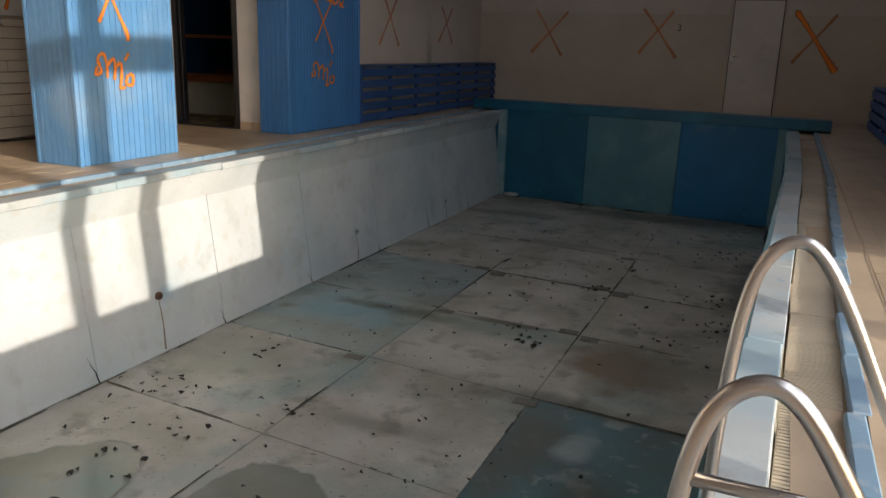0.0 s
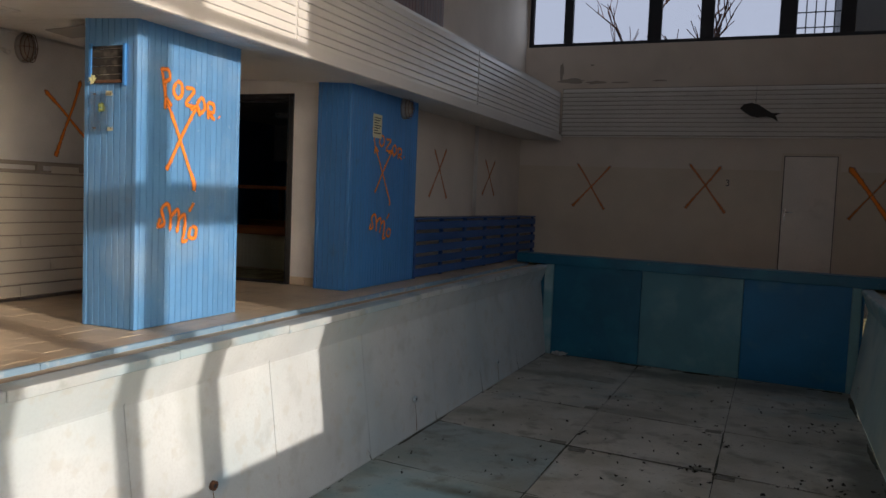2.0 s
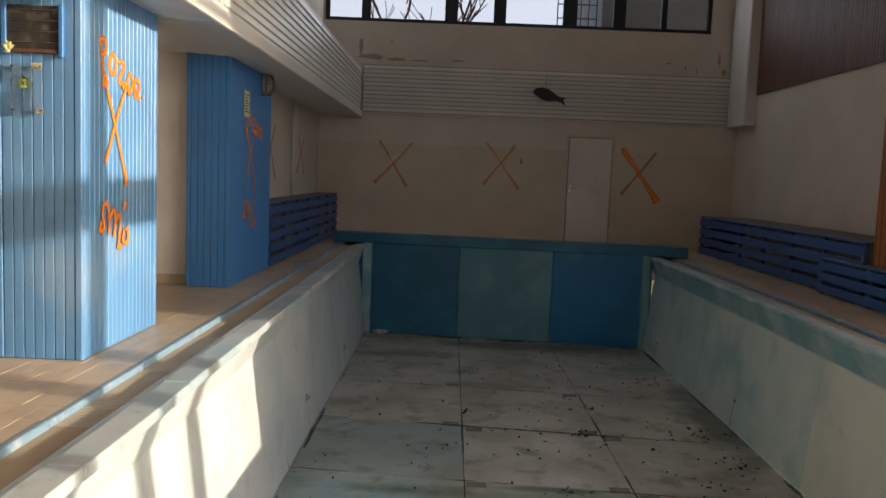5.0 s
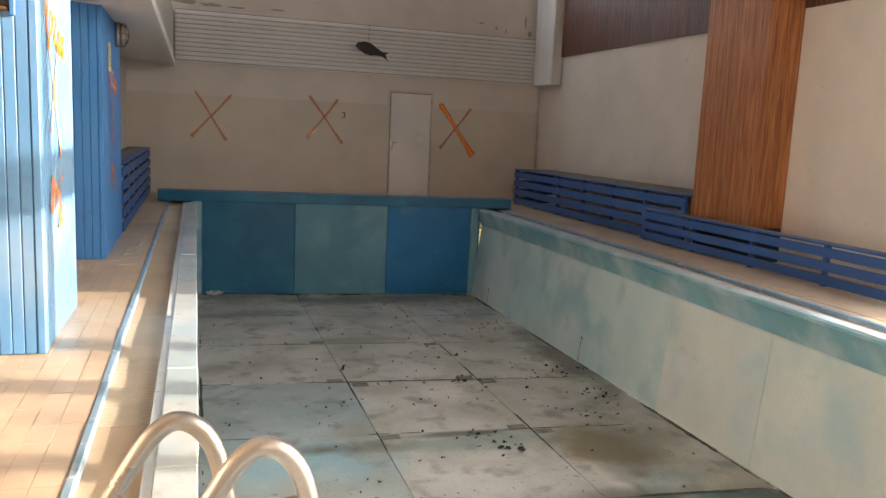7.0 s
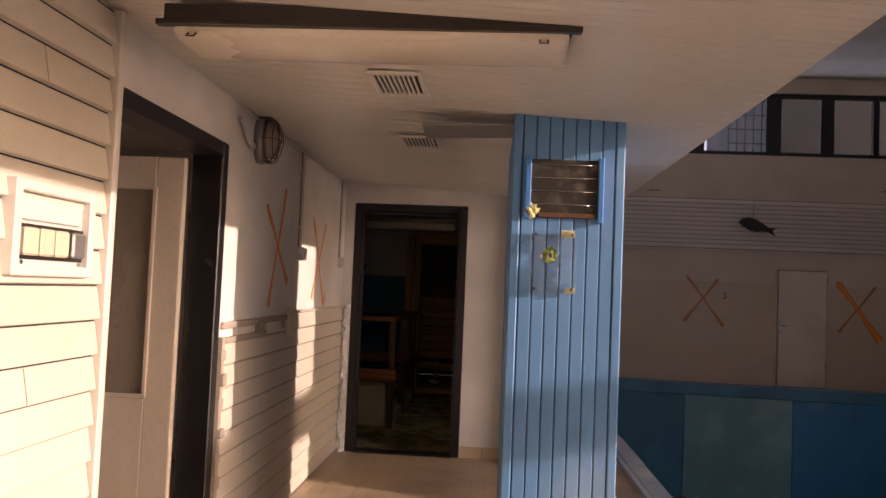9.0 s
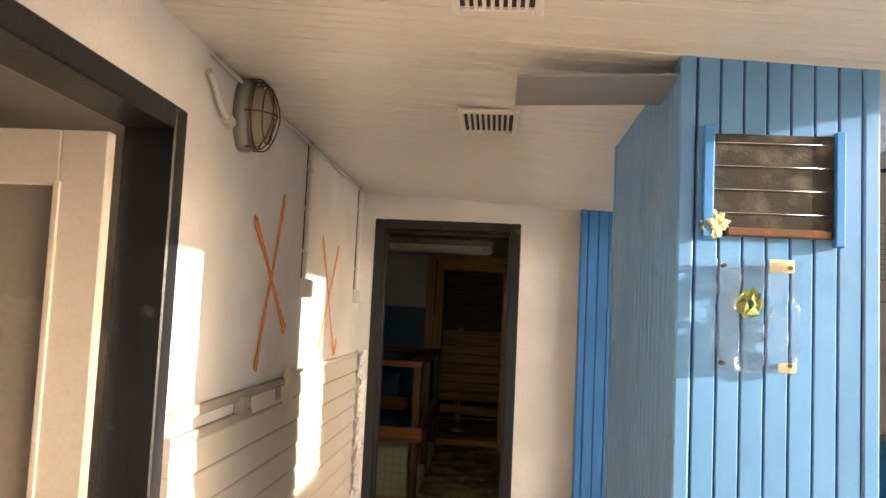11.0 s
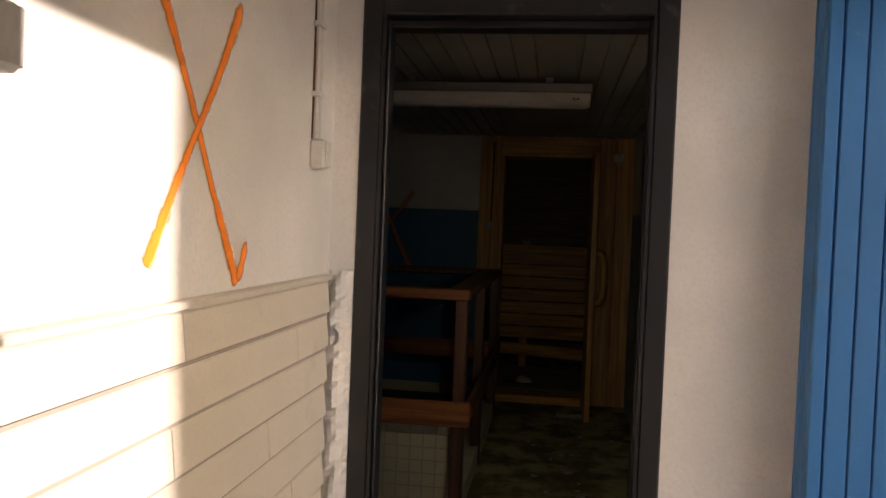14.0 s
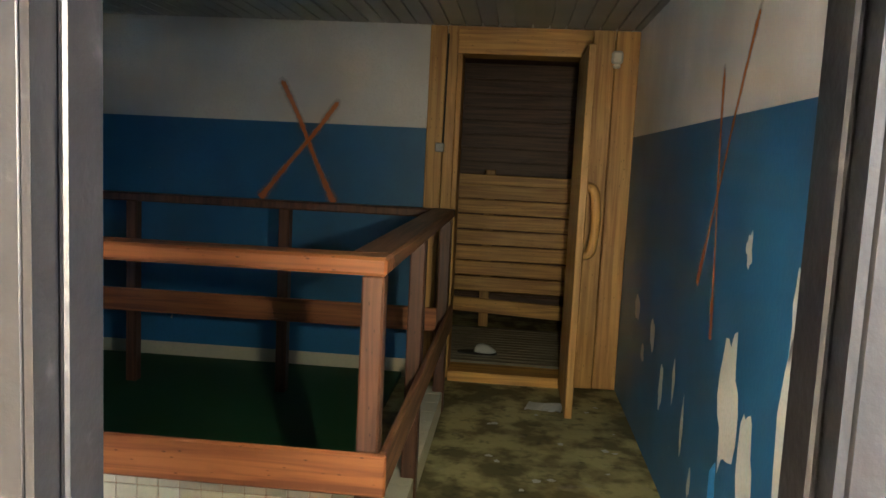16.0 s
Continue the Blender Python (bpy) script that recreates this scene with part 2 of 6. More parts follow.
FLOOR_MARKS = [
    ((0.24, 0.40, 0.46), (-2.75, 7.15, -1.45), (0.75, 0.42, 1), 0.75), ((0.09, 0.09, 0.045), (-2.45, 7.38, -1.45), (0.6, 0.14, 1), 0.85),
    ((0.20, 0.27, 0.22), (-1.15, 7.35, -1.45), (0.85, 0.2, 1), 0.65), ((0.10, 0.095, 0.05), (-1.3, 7.52, -1.45), (0.5, 0.07, 1), 0.8),
    ((0.22, 0.14, 0.055), (-0.15, 6.95, -1.45), (0.42, 0.5, 1), 0.85), ((0.15, 0.145, 0.09), (0.25, 7.0, -1.45), (0.7, 0.6, 1), 0.5),
    ((0.06, 0.06, 0.045), (0.75, 9.6, -1.45), (0.22, 1.3, 1), 0.75), ((0.11, 0.11, 0.08), (-0.35, 6.05, -1.45), (0.6, 0.16, 1), 0.7),
    ((0.14, 0.14, 0.11), (-2.8, 12.3, -1.45), (0.8, 0.22, 1), 0.6), ((0.13, 0.13, 0.10), (-0.9, 13.1, -1.45), (1.6, 0.3, 1), 0.6),
    ((0.30, 0.32, 0.25), (-2.9, 5.7, -1.45), (0.6, 0.5, 1), 0.5), ((0.17, 0.16, 0.12), (-1.35, 5.2, -1.45), (0.5, 0.12, 1), 0.55),
    ((0.16, 0.155, 0.12), (-1.5, 10.75, -1.45), (0.7, 0.16, 1), 0.5), ((0.30, 0.40, 0.40), (-1.3, 3.9, -1.45), (0.8, 0.6, 1), 0.6),
]
POOL_PALE = material("dusty_pale_pool_floor", (0.56, 0.54, 0.48), 0.45, spots=FLOOR_SPOTS, grain=40, per_object=0.06, marks=FLOOR_MARKS)
POOL_BLUE = material("bluish_pool_floor", (0.40, 0.47, 0.46), 0.45, spots=FLOOR_SPOTS, grain=40, per_object=0.06, marks=FLOOR_MARKS)
JOINT_PATCH = material("grey_joint_mortar", (0.22, 0.215, 0.18), 0.7, spots=[((0.10, 0.10, 0.08), 9, 0.5, 0.7, 0.7, 59)], grain=60)
POOL_BROWN = material("silted_pool_floor", (0.20, 0.17, 0.12), 0.6, spots=FLOOR_SPOTS, grain=40)
POOL_TEAL = material("deep_teal_pool_floor", (0.10, 0.20, 0.225), 0.45, spots=[((0.36, 0.42, 0.42), 3.2, 0.56, 0.66, 0.75, 32), ((0.10, 0.10, 0.075), 1.4, 0.5, 0.7, 0.8, 33), ((0.40, 0.45, 0.44), 11, 0.60, 0.70, 0.5, 62)], grain=40, marks=[((0.13, 0.13, 0.10), (-0.45, 5.4, -1.45), (0.22, 0.9, 1), 0.8), ((0.12, 0.12, 0.09), (0.2, 6.1, -1.45), (0.9, 0.16, 1), 0.75), ((0.42, 0.47, 0.47), (-0.1, 5.5, -1.45), (0.12, 0.25, 1), 0.6)])
STEEL = material("brushed_stainless_steel", (0.62, 0.58, 0.54), 0.3, 1.0, grain=160, bump=0.05)
RUST = material("rusted_metal", (0.11, 0.055, 0.03), 0.85, spots=[((0.22, 0.09, 0.03), 30, 0.5, 0.7, 0.7, 53)])
CHROME = material("worn_chrome", (0.6, 0.6, 0.6), 0.25, 1.0)
ORANGE = material("orange_spray_paint", (1.0, 0.27, 0.012), 0.6, vary=0.06, grain=30, bump=0)
ORANGE_FAINT = material("faded_orange_spray", (1.0, 0.30, 0.05), 0.7, vary=0.06, grain=30, bump=0)


def sprayed(m, most):
    """Thin overspray: opacity follows the paint density, broken up by speckle."""
    n, l = m.node_tree.nodes, m.node_tree.links
    at, sp = n.new("ShaderNodeAttribute"), n.new("ShaderNodeTexNoise")
    at.attribute_name = "paint_density"
    geo = n.new("ShaderNodeNewGeometry")
    l.new(geo.outputs["Position"], sp.inputs["Vector"])
    sp.inputs["Scale"].default_value, sp.inputs["Detail"].default_value = 55, 6
    add = n.new("ShaderNodeMath")
    add.operation = "MULTIPLY_ADD"
    l.new(sp.outputs["Fac"], add.inputs[0])
    add.inputs[1].default_value = 0.7
    l.new(at.outputs["Fac"], add.inputs[2])
    mr = n.new("ShaderNodeMapRange")
    mr.inputs[1].default_value, mr.inputs[2].default_value, mr.inputs[4].default_value = 0.45, 1.1, most
    l.new(add.outputs[0], mr.inputs[0])
    l.new(mr.outputs[0], n["Principled BSDF"].inputs["Alpha"])


sprayed(ORANGE, 1.0)
sprayed(ORANGE_FAINT, 0.5)
PINE_RED = wood("varnished_red_pine", (0.42, 0.165, 0.05), (0.21, 0.065, 0.02))
PINE_DARK = wood("dark_varnished_panel", (0.165, 0.062, 0.03), (0.075, 0.026, 0.014))
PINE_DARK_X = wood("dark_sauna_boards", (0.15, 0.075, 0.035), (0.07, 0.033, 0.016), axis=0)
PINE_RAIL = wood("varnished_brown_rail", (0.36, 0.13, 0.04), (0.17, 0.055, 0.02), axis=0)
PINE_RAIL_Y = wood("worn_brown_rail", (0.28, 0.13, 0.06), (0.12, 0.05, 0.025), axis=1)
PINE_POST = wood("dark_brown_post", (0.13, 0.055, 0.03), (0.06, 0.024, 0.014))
PINE = wood("yellowed_pine", (0.58, 0.33, 0.09), (0.36, 0.18, 0.045))
PINE_X = wood("yellowed_pine_slat", (0.66, 0.38, 0.09), (0.38, 0.19, 0.045), axis=0)
GREY_WOOD = wood("grey_duckboard", (0.30, 0.27, 0.20), (0.16, 0.14, 0.10), axis=0)
ROOM_BLUE = material("blue_oil_paint", (0.03, 0.145, 0.33), 0.42, spots=[((0.02, 0.05, 0.06), 1.2, 0.5, 0.75, 0.6, 34), ((0.5, 0.5, 0.47), 9, 0.72, 0.75, 0.8, 35)])
ROOM_CEIL = material("dim_ceiling_strip", (0.42, 0.40, 0.36), 0.6)
CONCRETE = material("dirty_concrete_floor", (0.46, 0.41, 0.19), 0.7, spots=[((0.12, 0.095, 0.035), 5.5, 0.44, 0.60, 0.9, 36), ((0.06, 0.05, 0.025), 16, 0.55, 0.7, 0.7, 54), ((0.42, 0.38, 0.3), 6, 0.65, 0.75, 0.5, 37)], grain=50, bump=0.3)
GREEN = material("green_basin_lining", (0.012, 0.07, 0.02), 0.7)
WHITE_TILE = material("yellowed_white_tile", (0.62, 0.58, 0.44), 0.35)
WHITE = material("white_enamel", (0.74, 0.71, 0.66), 0.35, vary=0.04)
DOOR_WHITE = material("beige_white_door_paint", (0.80, 0.73, 0.66), 0.5, spots=[((0.45, 0.38, 0.32), 3, 0.6, 0.78, 0.4, 38)], vary=0.05)
FROST = material("grey_frosted_pane", (0.36, 0.32, 0.28), 0.25)
FRAME_DARK = material("dark_window_frame", (0.02, 0.022, 0.028), 0.5)
GREY_METAL = material("grey_lamp_casting", (0.33, 0.32, 0.31), 0.5, 0.6)
SWITCH = material("cream_switch", (0.66, 0.60, 0.45), 0.35, vary=0.03)
# sooty mat, its base darkened further to carry the shade inside the vent
SHADED_SOOT = material("shaded_sooty_filter", (0.03, 0.026, 0.022), 0.95, spots=[((0.14, 0.12, 0.10), 14, 0.5, 0.7, 0.7, 39)], grain=200, bump=0.4)
FOAM = material("yellow_foam", (0.62, 0.60, 0.30), 0.9, grain=150, bump=0.6)
PAPER = material("yellowed_paper", (0.66, 0.62, 0.40), 0.8)
WASTE = material("white_rag", (0.6, 0.6, 0.58), 0.9)
FISH = material("dark_fish_cutout", (0.018, 0.014, 0.014), 0.6)
DEBRIS = material("black_dry_leaves", (0.03, 0.028, 0.02), 0.9)
CEILING = material("upper_ceiling_paint", (0.45, 0.43, 0.42), 0.8)
DUST_WOOD = material("raw_batten", (0.38, 0.33, 0.28), 0.85, grain=60)
CABLE = material("painted_conduit", (0.66, 0.63, 0.59), 0.5)
DIFFUSER = material("yellowed_lamp_diffuser", (0.74, 0.68, 0.60), 0.25, vary=0.05, bump=0)
DARK_BAR = material("dark_lamp_channel", (0.035, 0.028, 0.025), 0.4)
RUBBER = material("black_rubber", (0.02, 0.02, 0.02), 0.7)
LEAF_GREEN = material("green_scrap", (0.24, 0.30, 0.09), 0.7)
BENCH_TOP = material("dusty_bench_top", (0.22, 0.19, 0.16), 0.8, spots=[((0.10, 0.11, 0.15), 4, 0.5, 0.7, 0.6, 50)], grain=60)
GLASS = bpy.data.materials.new("clear_glass")
GLASS.use_nodes = True
GLASS.node_tree.nodes["Principled BSDF"].inputs["Transmission Weight"].default_value = 1.0
GLASS.node_tree.nodes["Principled BSDF"].inputs["Roughness"].default_value = 0.02
GLASS.node_tree.nodes["Principled BSDF"].inputs["IOR"].default_value = 1.1
FILM = bpy.data.materials.new("clear_plastic_film")
FILM.use_nodes = True
FILM.node_tree.nodes["Principled BSDF"].inputs["Transmission Weight"].default_value = 0.95
FILM.node_tree.nodes["Principled BSDF"].inputs["Roughness"].default_value = 0.12
FILM.node_tree.nodes["Principled BSDF"].inputs["IOR"].default_value = 1.15


# ---------------------------------------------------------------- builders
def box(bm, x0, x1, y0, y1, z0, z1, bevel=0.0):
    vs = [bm.verts.new(p) for p in ((x0, y0, z0), (x1, y0, z0), (x1, y1, z0), (x0, y1, z0), (x0, y0, z1), (x1, y0, z1), (x1, y1, z1), (x0, y1, z1))]
    fs = [bm.faces.new([vs[i] for i in f]) for f in ((3, 2, 1, 0), (4, 5, 6, 7), (0, 1, 5, 4), (1, 2, 6, 5), (2, 3, 7, 6), (3, 0, 4, 7))]
    if bevel:
        es = {e for f in fs for e in f.edges}
        bmesh.ops.bevel(bm, geom=list(es), offset=bevel, segments=1, affect="EDGES")
    return bm


def made(*boxes, bevel=0.0):
    bm = bmesh.new()
    for b in boxes:
        box(bm, *b, bevel=bevel)
    return bm


def mesh_of(name, bm, mat):
    me = bpy.data.meshes.new(name)
    bm.normal_update()
    bm.to_mesh(me)
    bm.free()
    me.materials.append(mat)
    return me


def part(name, bm, mat, parent=None, label=""):
    ob = new(name, mesh_of(name, bm, mat))
    if parent:
        ob.parent = parent
    return tagged(ob, label)


def piece(name, mesh, parent, x=0.0, y=0.0, z=0.0, rz=0.0):
    ob = new(name, mesh)
    ob.parent = parent
    ob.location = (x, y, z)
    ob.rotation_euler = (0, 0, rz)
    return ob


def thing(name, label, category, group="", kind="", at=(0, 0, 0)):
    ob = new(name)
    ob.empty_display_size = 0.1
    ob.location = at
    return tagged(ob, label, category, group, kind)


def structure(name, bm, mat, label, category):
    return tagged(part(name, bm, mat), label, category, kind="structure")


def tube(bm, points, radius, sides=10, smooth=True):
    """A round bar along points."""
    pts = [Vector(p) for p in points]
    rings, last = [], None
    for i, p in enumerate(pts):
        d = (pts[min(i + 1, len(pts) - 1)] - pts[max(i - 1, 0)]).normalized()
        u = last - d * last.dot(d) if last else d.orthogonal()
        u = u.normalized() if u.length > 1e-6 else d.orthogonal().normalized()
        last = u
        v = d.cross(u)
        rings.append([bm.verts.new(p + radius * (math.cos(a) * u + math.sin(a) * v)) for a in (2 * math.pi * k / sides for k in range(sides))])
    for a, b in zip(rings, rings[1:]):
        for k in range(sides):
            f = bm.faces.new((a[k], a[(k + 1) % sides], b[(k + 1) % sides], b[k]))
            f.smooth = smooth
    bm.faces.new(rings[0][::-1])
    bm.faces.new(rings[-1])
    return bm


def spline(points, steps=6):
    """Catmull-Rom through points."""
    p = [Vector(q) for q in points]
    p = [2 * p[0] - p[1]] + p + [2 * p[-1] - p[-2]]
    out = []
    for i in range(1, len(p) - 2):
        for k in range(steps):
            t = k / steps
            out.append(0.5 * (2 * p[i] + (p[i + 1] - p[i - 1]) * t + (2 * p[i - 1] - 5 * p[i] + 4 * p[i + 1] - p[i + 2]) * t * t + (3 * p[i] - p[i - 1] - 3 * p[i + 1] + p[i + 2]) * t ** 3))
    out.append(p[-2])
    return out


def ribbon(bm, pts, width, to_world, lift=0.003):
    """A flat painted stroke; pts are (u, v) or (u, v, width factor) on a wall, to_world maps (u, v, lift)."""
    dense = bm.verts.layers.float.new("paint_density")
    p = spline([(q[0], q[1], q[2] if len(q) > 2 else 1.0) for q in pts], 7)
    rows = []
    for i, q in enumerate(p):
        d = p[min(i + 1, len(p) - 1)] - p[max(i - 1, 0)]
        d.z = 0
        d = d.normalized() if d.length > 1e-9 else Vector((1, 0, 0))
        w = 0.5 * width * q.z * (0.85 + 0.3 * noise.noise((q.x * 30, q.y * 30, 1)))
        w *= 0.55 if i in (0, len(p) - 1) else 1
        nrm = Vector((-d.y, d.x, 0)) * w
        row = []
        for s, d in ((-1.6, 0.0), (-0.6, 0.7), (0, 1.0), (0.6, 0.7), (1.6, 0.0)):
            v = bm.verts.new(to_world(q.x + s * nrm.x, q.y + s * nrm.y, lift))
            v[dense] = d * (0.35 if i in (0, len(p) - 1) else 1.0)
            row.append(v)
        rows.append(row)
    for a, b in zip(rows, rows[1:]):
        for k in range(4):
            bm.faces.new((a[k], a[k + 1], b[k + 1], b[k]))


def wall_with_holes(name, mat, label, axis, a0, a1, u0, u1, z0, z1, holes=()):
    """A wall slab from a0 to a1 across, u0 to u1 along, with rectangular openings (u0, u1, z0, z1)."""
    us = sorted({u0, u1, *[h[0] for h in holes], *[h[1] for h in holes]})
    zs = sorted({z0, z1, *[h[2] for h in holes], *[h[3] for h in holes]})
    bm = bmesh.new()
    for ua, ub in zip(us, us[1:]):
        for za, zb in zip(zs, zs[1:]):
            um, zm = (ua + ub) / 2, (za + zb) / 2
            if any(h[0] < um < h[1] and h[2] < zm < h[3] for h in holes):
                continue
            if axis == "x":
                box(bm, a0, a1, ua, ub, za, zb)
            else:
                box(bm, ua, ub, a0, a1, za, zb)
    bmesh.ops.remove_doubles(bm, verts=bm.verts, dist=1e-5)
    return structure(name, bm, mat, label, "wall")


# ---------------------------------------------------------------- plan
PX0, PX1 = -3.54, 0.90            # pool sides at the bottom
POOL_Y0, SKEW = 1.75, -0.088      # near end; the far end stands askew
BOTTOM = -1.45
LEFT_X, STEP_X, RIGHT_X = -6.15, -4.68, 2.88
FAR_Y, NEAR_Y, DOOR_Y = 15.49, -1.6, 8.64
LOW_CEIL, HIGH_CEIL = 2.27, 5.2


def edge_shift(y):
    """The right-hand pool edge runs in towards the near end."""
    return -0.0258 * max(0.0, 9.0 - y)


def far_end(x):
    return 13.62 + SKEW * (x + 1.39)


# walls
wall_with_holes("wall_far", PLASTER, "beige plaster end wall with peeling paint under the high window", "y", FAR_Y, FAR_Y + 0.25, -8.5, 3.2, -0.05, HIGH_CEIL, [(-4.62, 2.33, 3.87, 4.95), (-0.13, 0.69, 0.0, 1.95)])
wall_with_holes("wall_right", PLASTER, "pale plaster side wall with a tall window bay", "x", RIGHT_X, RIGHT_X + 0.25, NEAR_Y, FAR_Y, -0.05, HIGH_CEIL, [(-0.6, 5.42, 0.24, 4.95)])
wall_with_holes("wall_step", PLASTER, "beige plaster wall between pool hall and sauna lobby", "x", STEP_X - 0.095, STEP_X, DOOR_Y + 0.12, FAR_Y, -0.05, 3.09)
wall_with_holes("wall_upper_left", PLASTER, "upper plaster wall above the lowered soffit", "x", STEP_X - 0.15, STEP_X + 0.03, NEAR_Y, FAR_Y, 3.09, HIGH_CEIL)
wall_with_holes("wall_left", PLASTER_WHITE, "white plaster corridor wall with a doorway", "x", LEFT_X - 0.12, LEFT_X, NEAR_Y, DOOR_Y + 0.12, -0.05, LOW_CEIL + 0.3, [(4.54, 5.655, 0.0, 2.04)])
wall_with_holes("wall_door", PLASTER_WHITE, "white plaster wall around the black doorway", "y", DOOR_Y, DOOR_Y + 0.12, LEFT_X, STEP_X, -0.05, LOW_CEIL + 0.3, [(-6.06, -5.11, 0.0, 2.10)])
wall_with_holes("wall_near", PLASTER, "plain plaster wall closing the hall", "y", NEAR_Y - 0.2, NEAR_Y, -6.4, 3.2, -0.05, HIGH_CEIL)
structure("ceiling_high", made((-5.0, 3.2, NEAR_Y - 0.2, FAR_Y + 0.3, HIGH_CEIL, HIGH_CEIL + 0.2)), CEILING, "dim painted ceiling over the pool", "ceiling")

# decks and pool shell
deck = thing("floor", "terracotta tiled pool deck, worn and dusty", "floor", kind="structure")
part("bed", made((LEFT_X, -3.99, NEAR_Y, DOOR_Y, -0.2, -0.0025), (STEP_X - 0.005, -3.99, DOOR_Y, FAR_Y, -0.2, -0.0025), (1.375, RIGHT_X, NEAR_Y, FAR_Y, -0.2, -0.0025), (-4.01, 1.44, NEAR_Y, 1.30, -0.2, -0.0025), (-4.01, 1.44, 14.2, FAR_Y, -0.2, -0.0025)), GROUT, deck)
pool_floor = thing("pool_floor", "empty pool bottom of large stained coated panels", "pool floor", kind="structure")
part("bed", made((PX0 - 0.3, PX1 + 0.3, POOL_Y0 - 0.3, 14.3, BOTTOM - 0.2, BOTTOM - 0.022)), GROOVE, pool_floor)
COLS = [PX0, -2.01, -0.575, PX1]
ROWS_Y = [POOL_Y0, 3.25, 4.70, 6.16, 7.58, 9.06, 10.58, 12.08, 13.62]
KIND = {(0, 0): POOL_BLUE, (1, 2): POOL_TEAL, (2, 2): POOL_TEAL, (3, 0): POOL_BLUE, (4, 0): POOL_BLUE}
for r in range(len(ROWS_Y) - 1):
    for c in range(3):
        x0, x1 = COLS[c] + 0.004, COLS[c + 1] - 0.004
        bm = bmesh.new()
        lift = random.uniform(-0.004, 0.002)
        top = [(x, ROWS_Y[r + i] + (0.005 if i == 0 else -0.005) + (SKEW * (x + 1.39) if 0 < r + i else 0), BOTTOM + lift + random.uniform(-0.003, 0.003)) for x, i in ((x0, 0), (x1, 0), (x1, 1), (x0, 1))]
        a = [bm.verts.new(p) for p in top]
        b = [bm.verts.new((p[0], p[1], BOTTOM - 0.03)) for p in top]
        bm.faces.new(a)
        for i in range(4):
            bm.faces.new((a[i], b[i], b[(i + 1) % 4], a[(i + 1) % 4]))
        part("floor_panel", bm, KIND.get((r, c), POOL_PALE), pool_floor)
for c, r, dx, dy in ((1, 3, -0.11, -0.07), (1, 4, 0.10, -0.07), (1, 5, -0.12, 0.06), (1, 5, 0.12, -0.08), (1, 6, -0.10, 0.07), (2, 3, -0.02, -0.10), (2, 4, -0.11, 0.06), (2, 4, 0.11, -0.06), (2, 5, -0.12, 0.07), (2, 5, 0.10, -0.08), (2, 6, -0.11, -0.07)):
    x, y = COLS[c] + dx, ROWS_Y[r] + SKEW * (COLS[c] + dx + 1.39) + dy
    part("joint_patch", made((x - 0.085, x + 0.085, y - 0.05, y + 0.05, BOTTOM - 0.01, BOTTOM + 0.004), bevel=0.002), JOINT_PATCH, pool_floor)


def pool_side(name, label, sign, bottom_x, mat):
    """Side wall of coated panels: leaning out to a bend, then a lip leaning back in, and a rounded rim."""
    side = thing(name, label, "pool wall", kind="structure")
    joints = [POOL_Y0, 3.3, 4.85, 6.3, 7.74, 9.28, 10.75, 12.27, 13.62 + SKEW * (bottom_x + 1.39)]
    prof = [(0, BOTTOM), (0.15, -0.29), (0.145, -0.27), (0.07, -0.06), (0.045, -0.03), (0.05, -0.008), (0.075, 0.0), (0.20, 0.0), (0.20, -0.05)]
    for ya, yb in zip(joints, joints[1:]):
        bm = bmesh.new()
        n = 6
        cols = []
        for i in range(n + 1):
            y = ya + 0.003 + (yb - ya - 0.006) * i / n
            cols.append([bm.verts.new((bottom_x + sign * (dx + 0.004 * noise.noise((y * 2, z * 3, sign))) + (edge_shift(y) * (z - BOTTOM) / -BOTTOM if sign > 0 else 0.0), y, z)) for dx, z in prof])
        back = [[bm.verts.new((bottom_x + sign * 0.30, c[0].co.y, z)) for z in (-0.05, BOTTOM)] for c in (cols[0], cols[-1])]
        for a, b in zip(cols, cols[1:]):
            for k in range(len(prof) - 1):
                f = (a[k], b[k], b[k + 1], a[k + 1])
                bm.faces.new(f if sign < 0 else f[::-1])
        for c, bk in zip((cols[0], cols[-1]), back):
            bm.faces.new([*c, *bk])
        bmesh.ops.recalc_face_normals(bm, faces=bm.faces)
        part("wall_panel", bm, mat if sign < 0 or ya > 7.0 else POOL_WALL_PALE, side)
    rim = bmesh.new()
    ys = [POOL_Y0 + i * (joints[-1] - POOL_Y0) / 60 for i in range(61)]
    lip = [(0.146, -0.268), (0.071, -0.06), (0.044, -0.03), (0.05, -0.004), (0.078, 0.004), (0.095, 0.003)]
    rows = [[rim.verts.new((bottom_x + sign * (dx - 0.004 + 0.004 * noise.noise((y * 2, z * 3, sign))) + (edge_shift(y) * (z - BOTTOM) / -BOTTOM if sign > 0 else 0.0), y, z)) for dx, z in lip] for y in ys]
    for a, b in zip(rows, rows[1:]):
        for k in range(len(lip) - 1):
            f = (a[k], b[k], b[k + 1], a[k + 1])
            rim.faces.new(f if sign < 0 else f[::-1])
    part("rim", rim, POOL_WALL if sign < 0 else POOL_RIM, side, "weathered rounded lip along the top")
    return side


pool_side("pool_wall_left", "pale coated pool side wall with rust streaks and bent lip", -1, PX0, POOL_WALL)
pool_side("pool_wall_right", "pale teal coated pool side wall with bent lip", 1, PX1, POOL_WALL_TEAL)
structure("pool_wall_near", made((PX0 - 0.3, PX1 + 0.3, POOL_Y0 - 0.25, POOL_Y0, BOTTOM, 0.0)), POOL_WALL, "pale coated end wall of the empty pool", "pool wall")

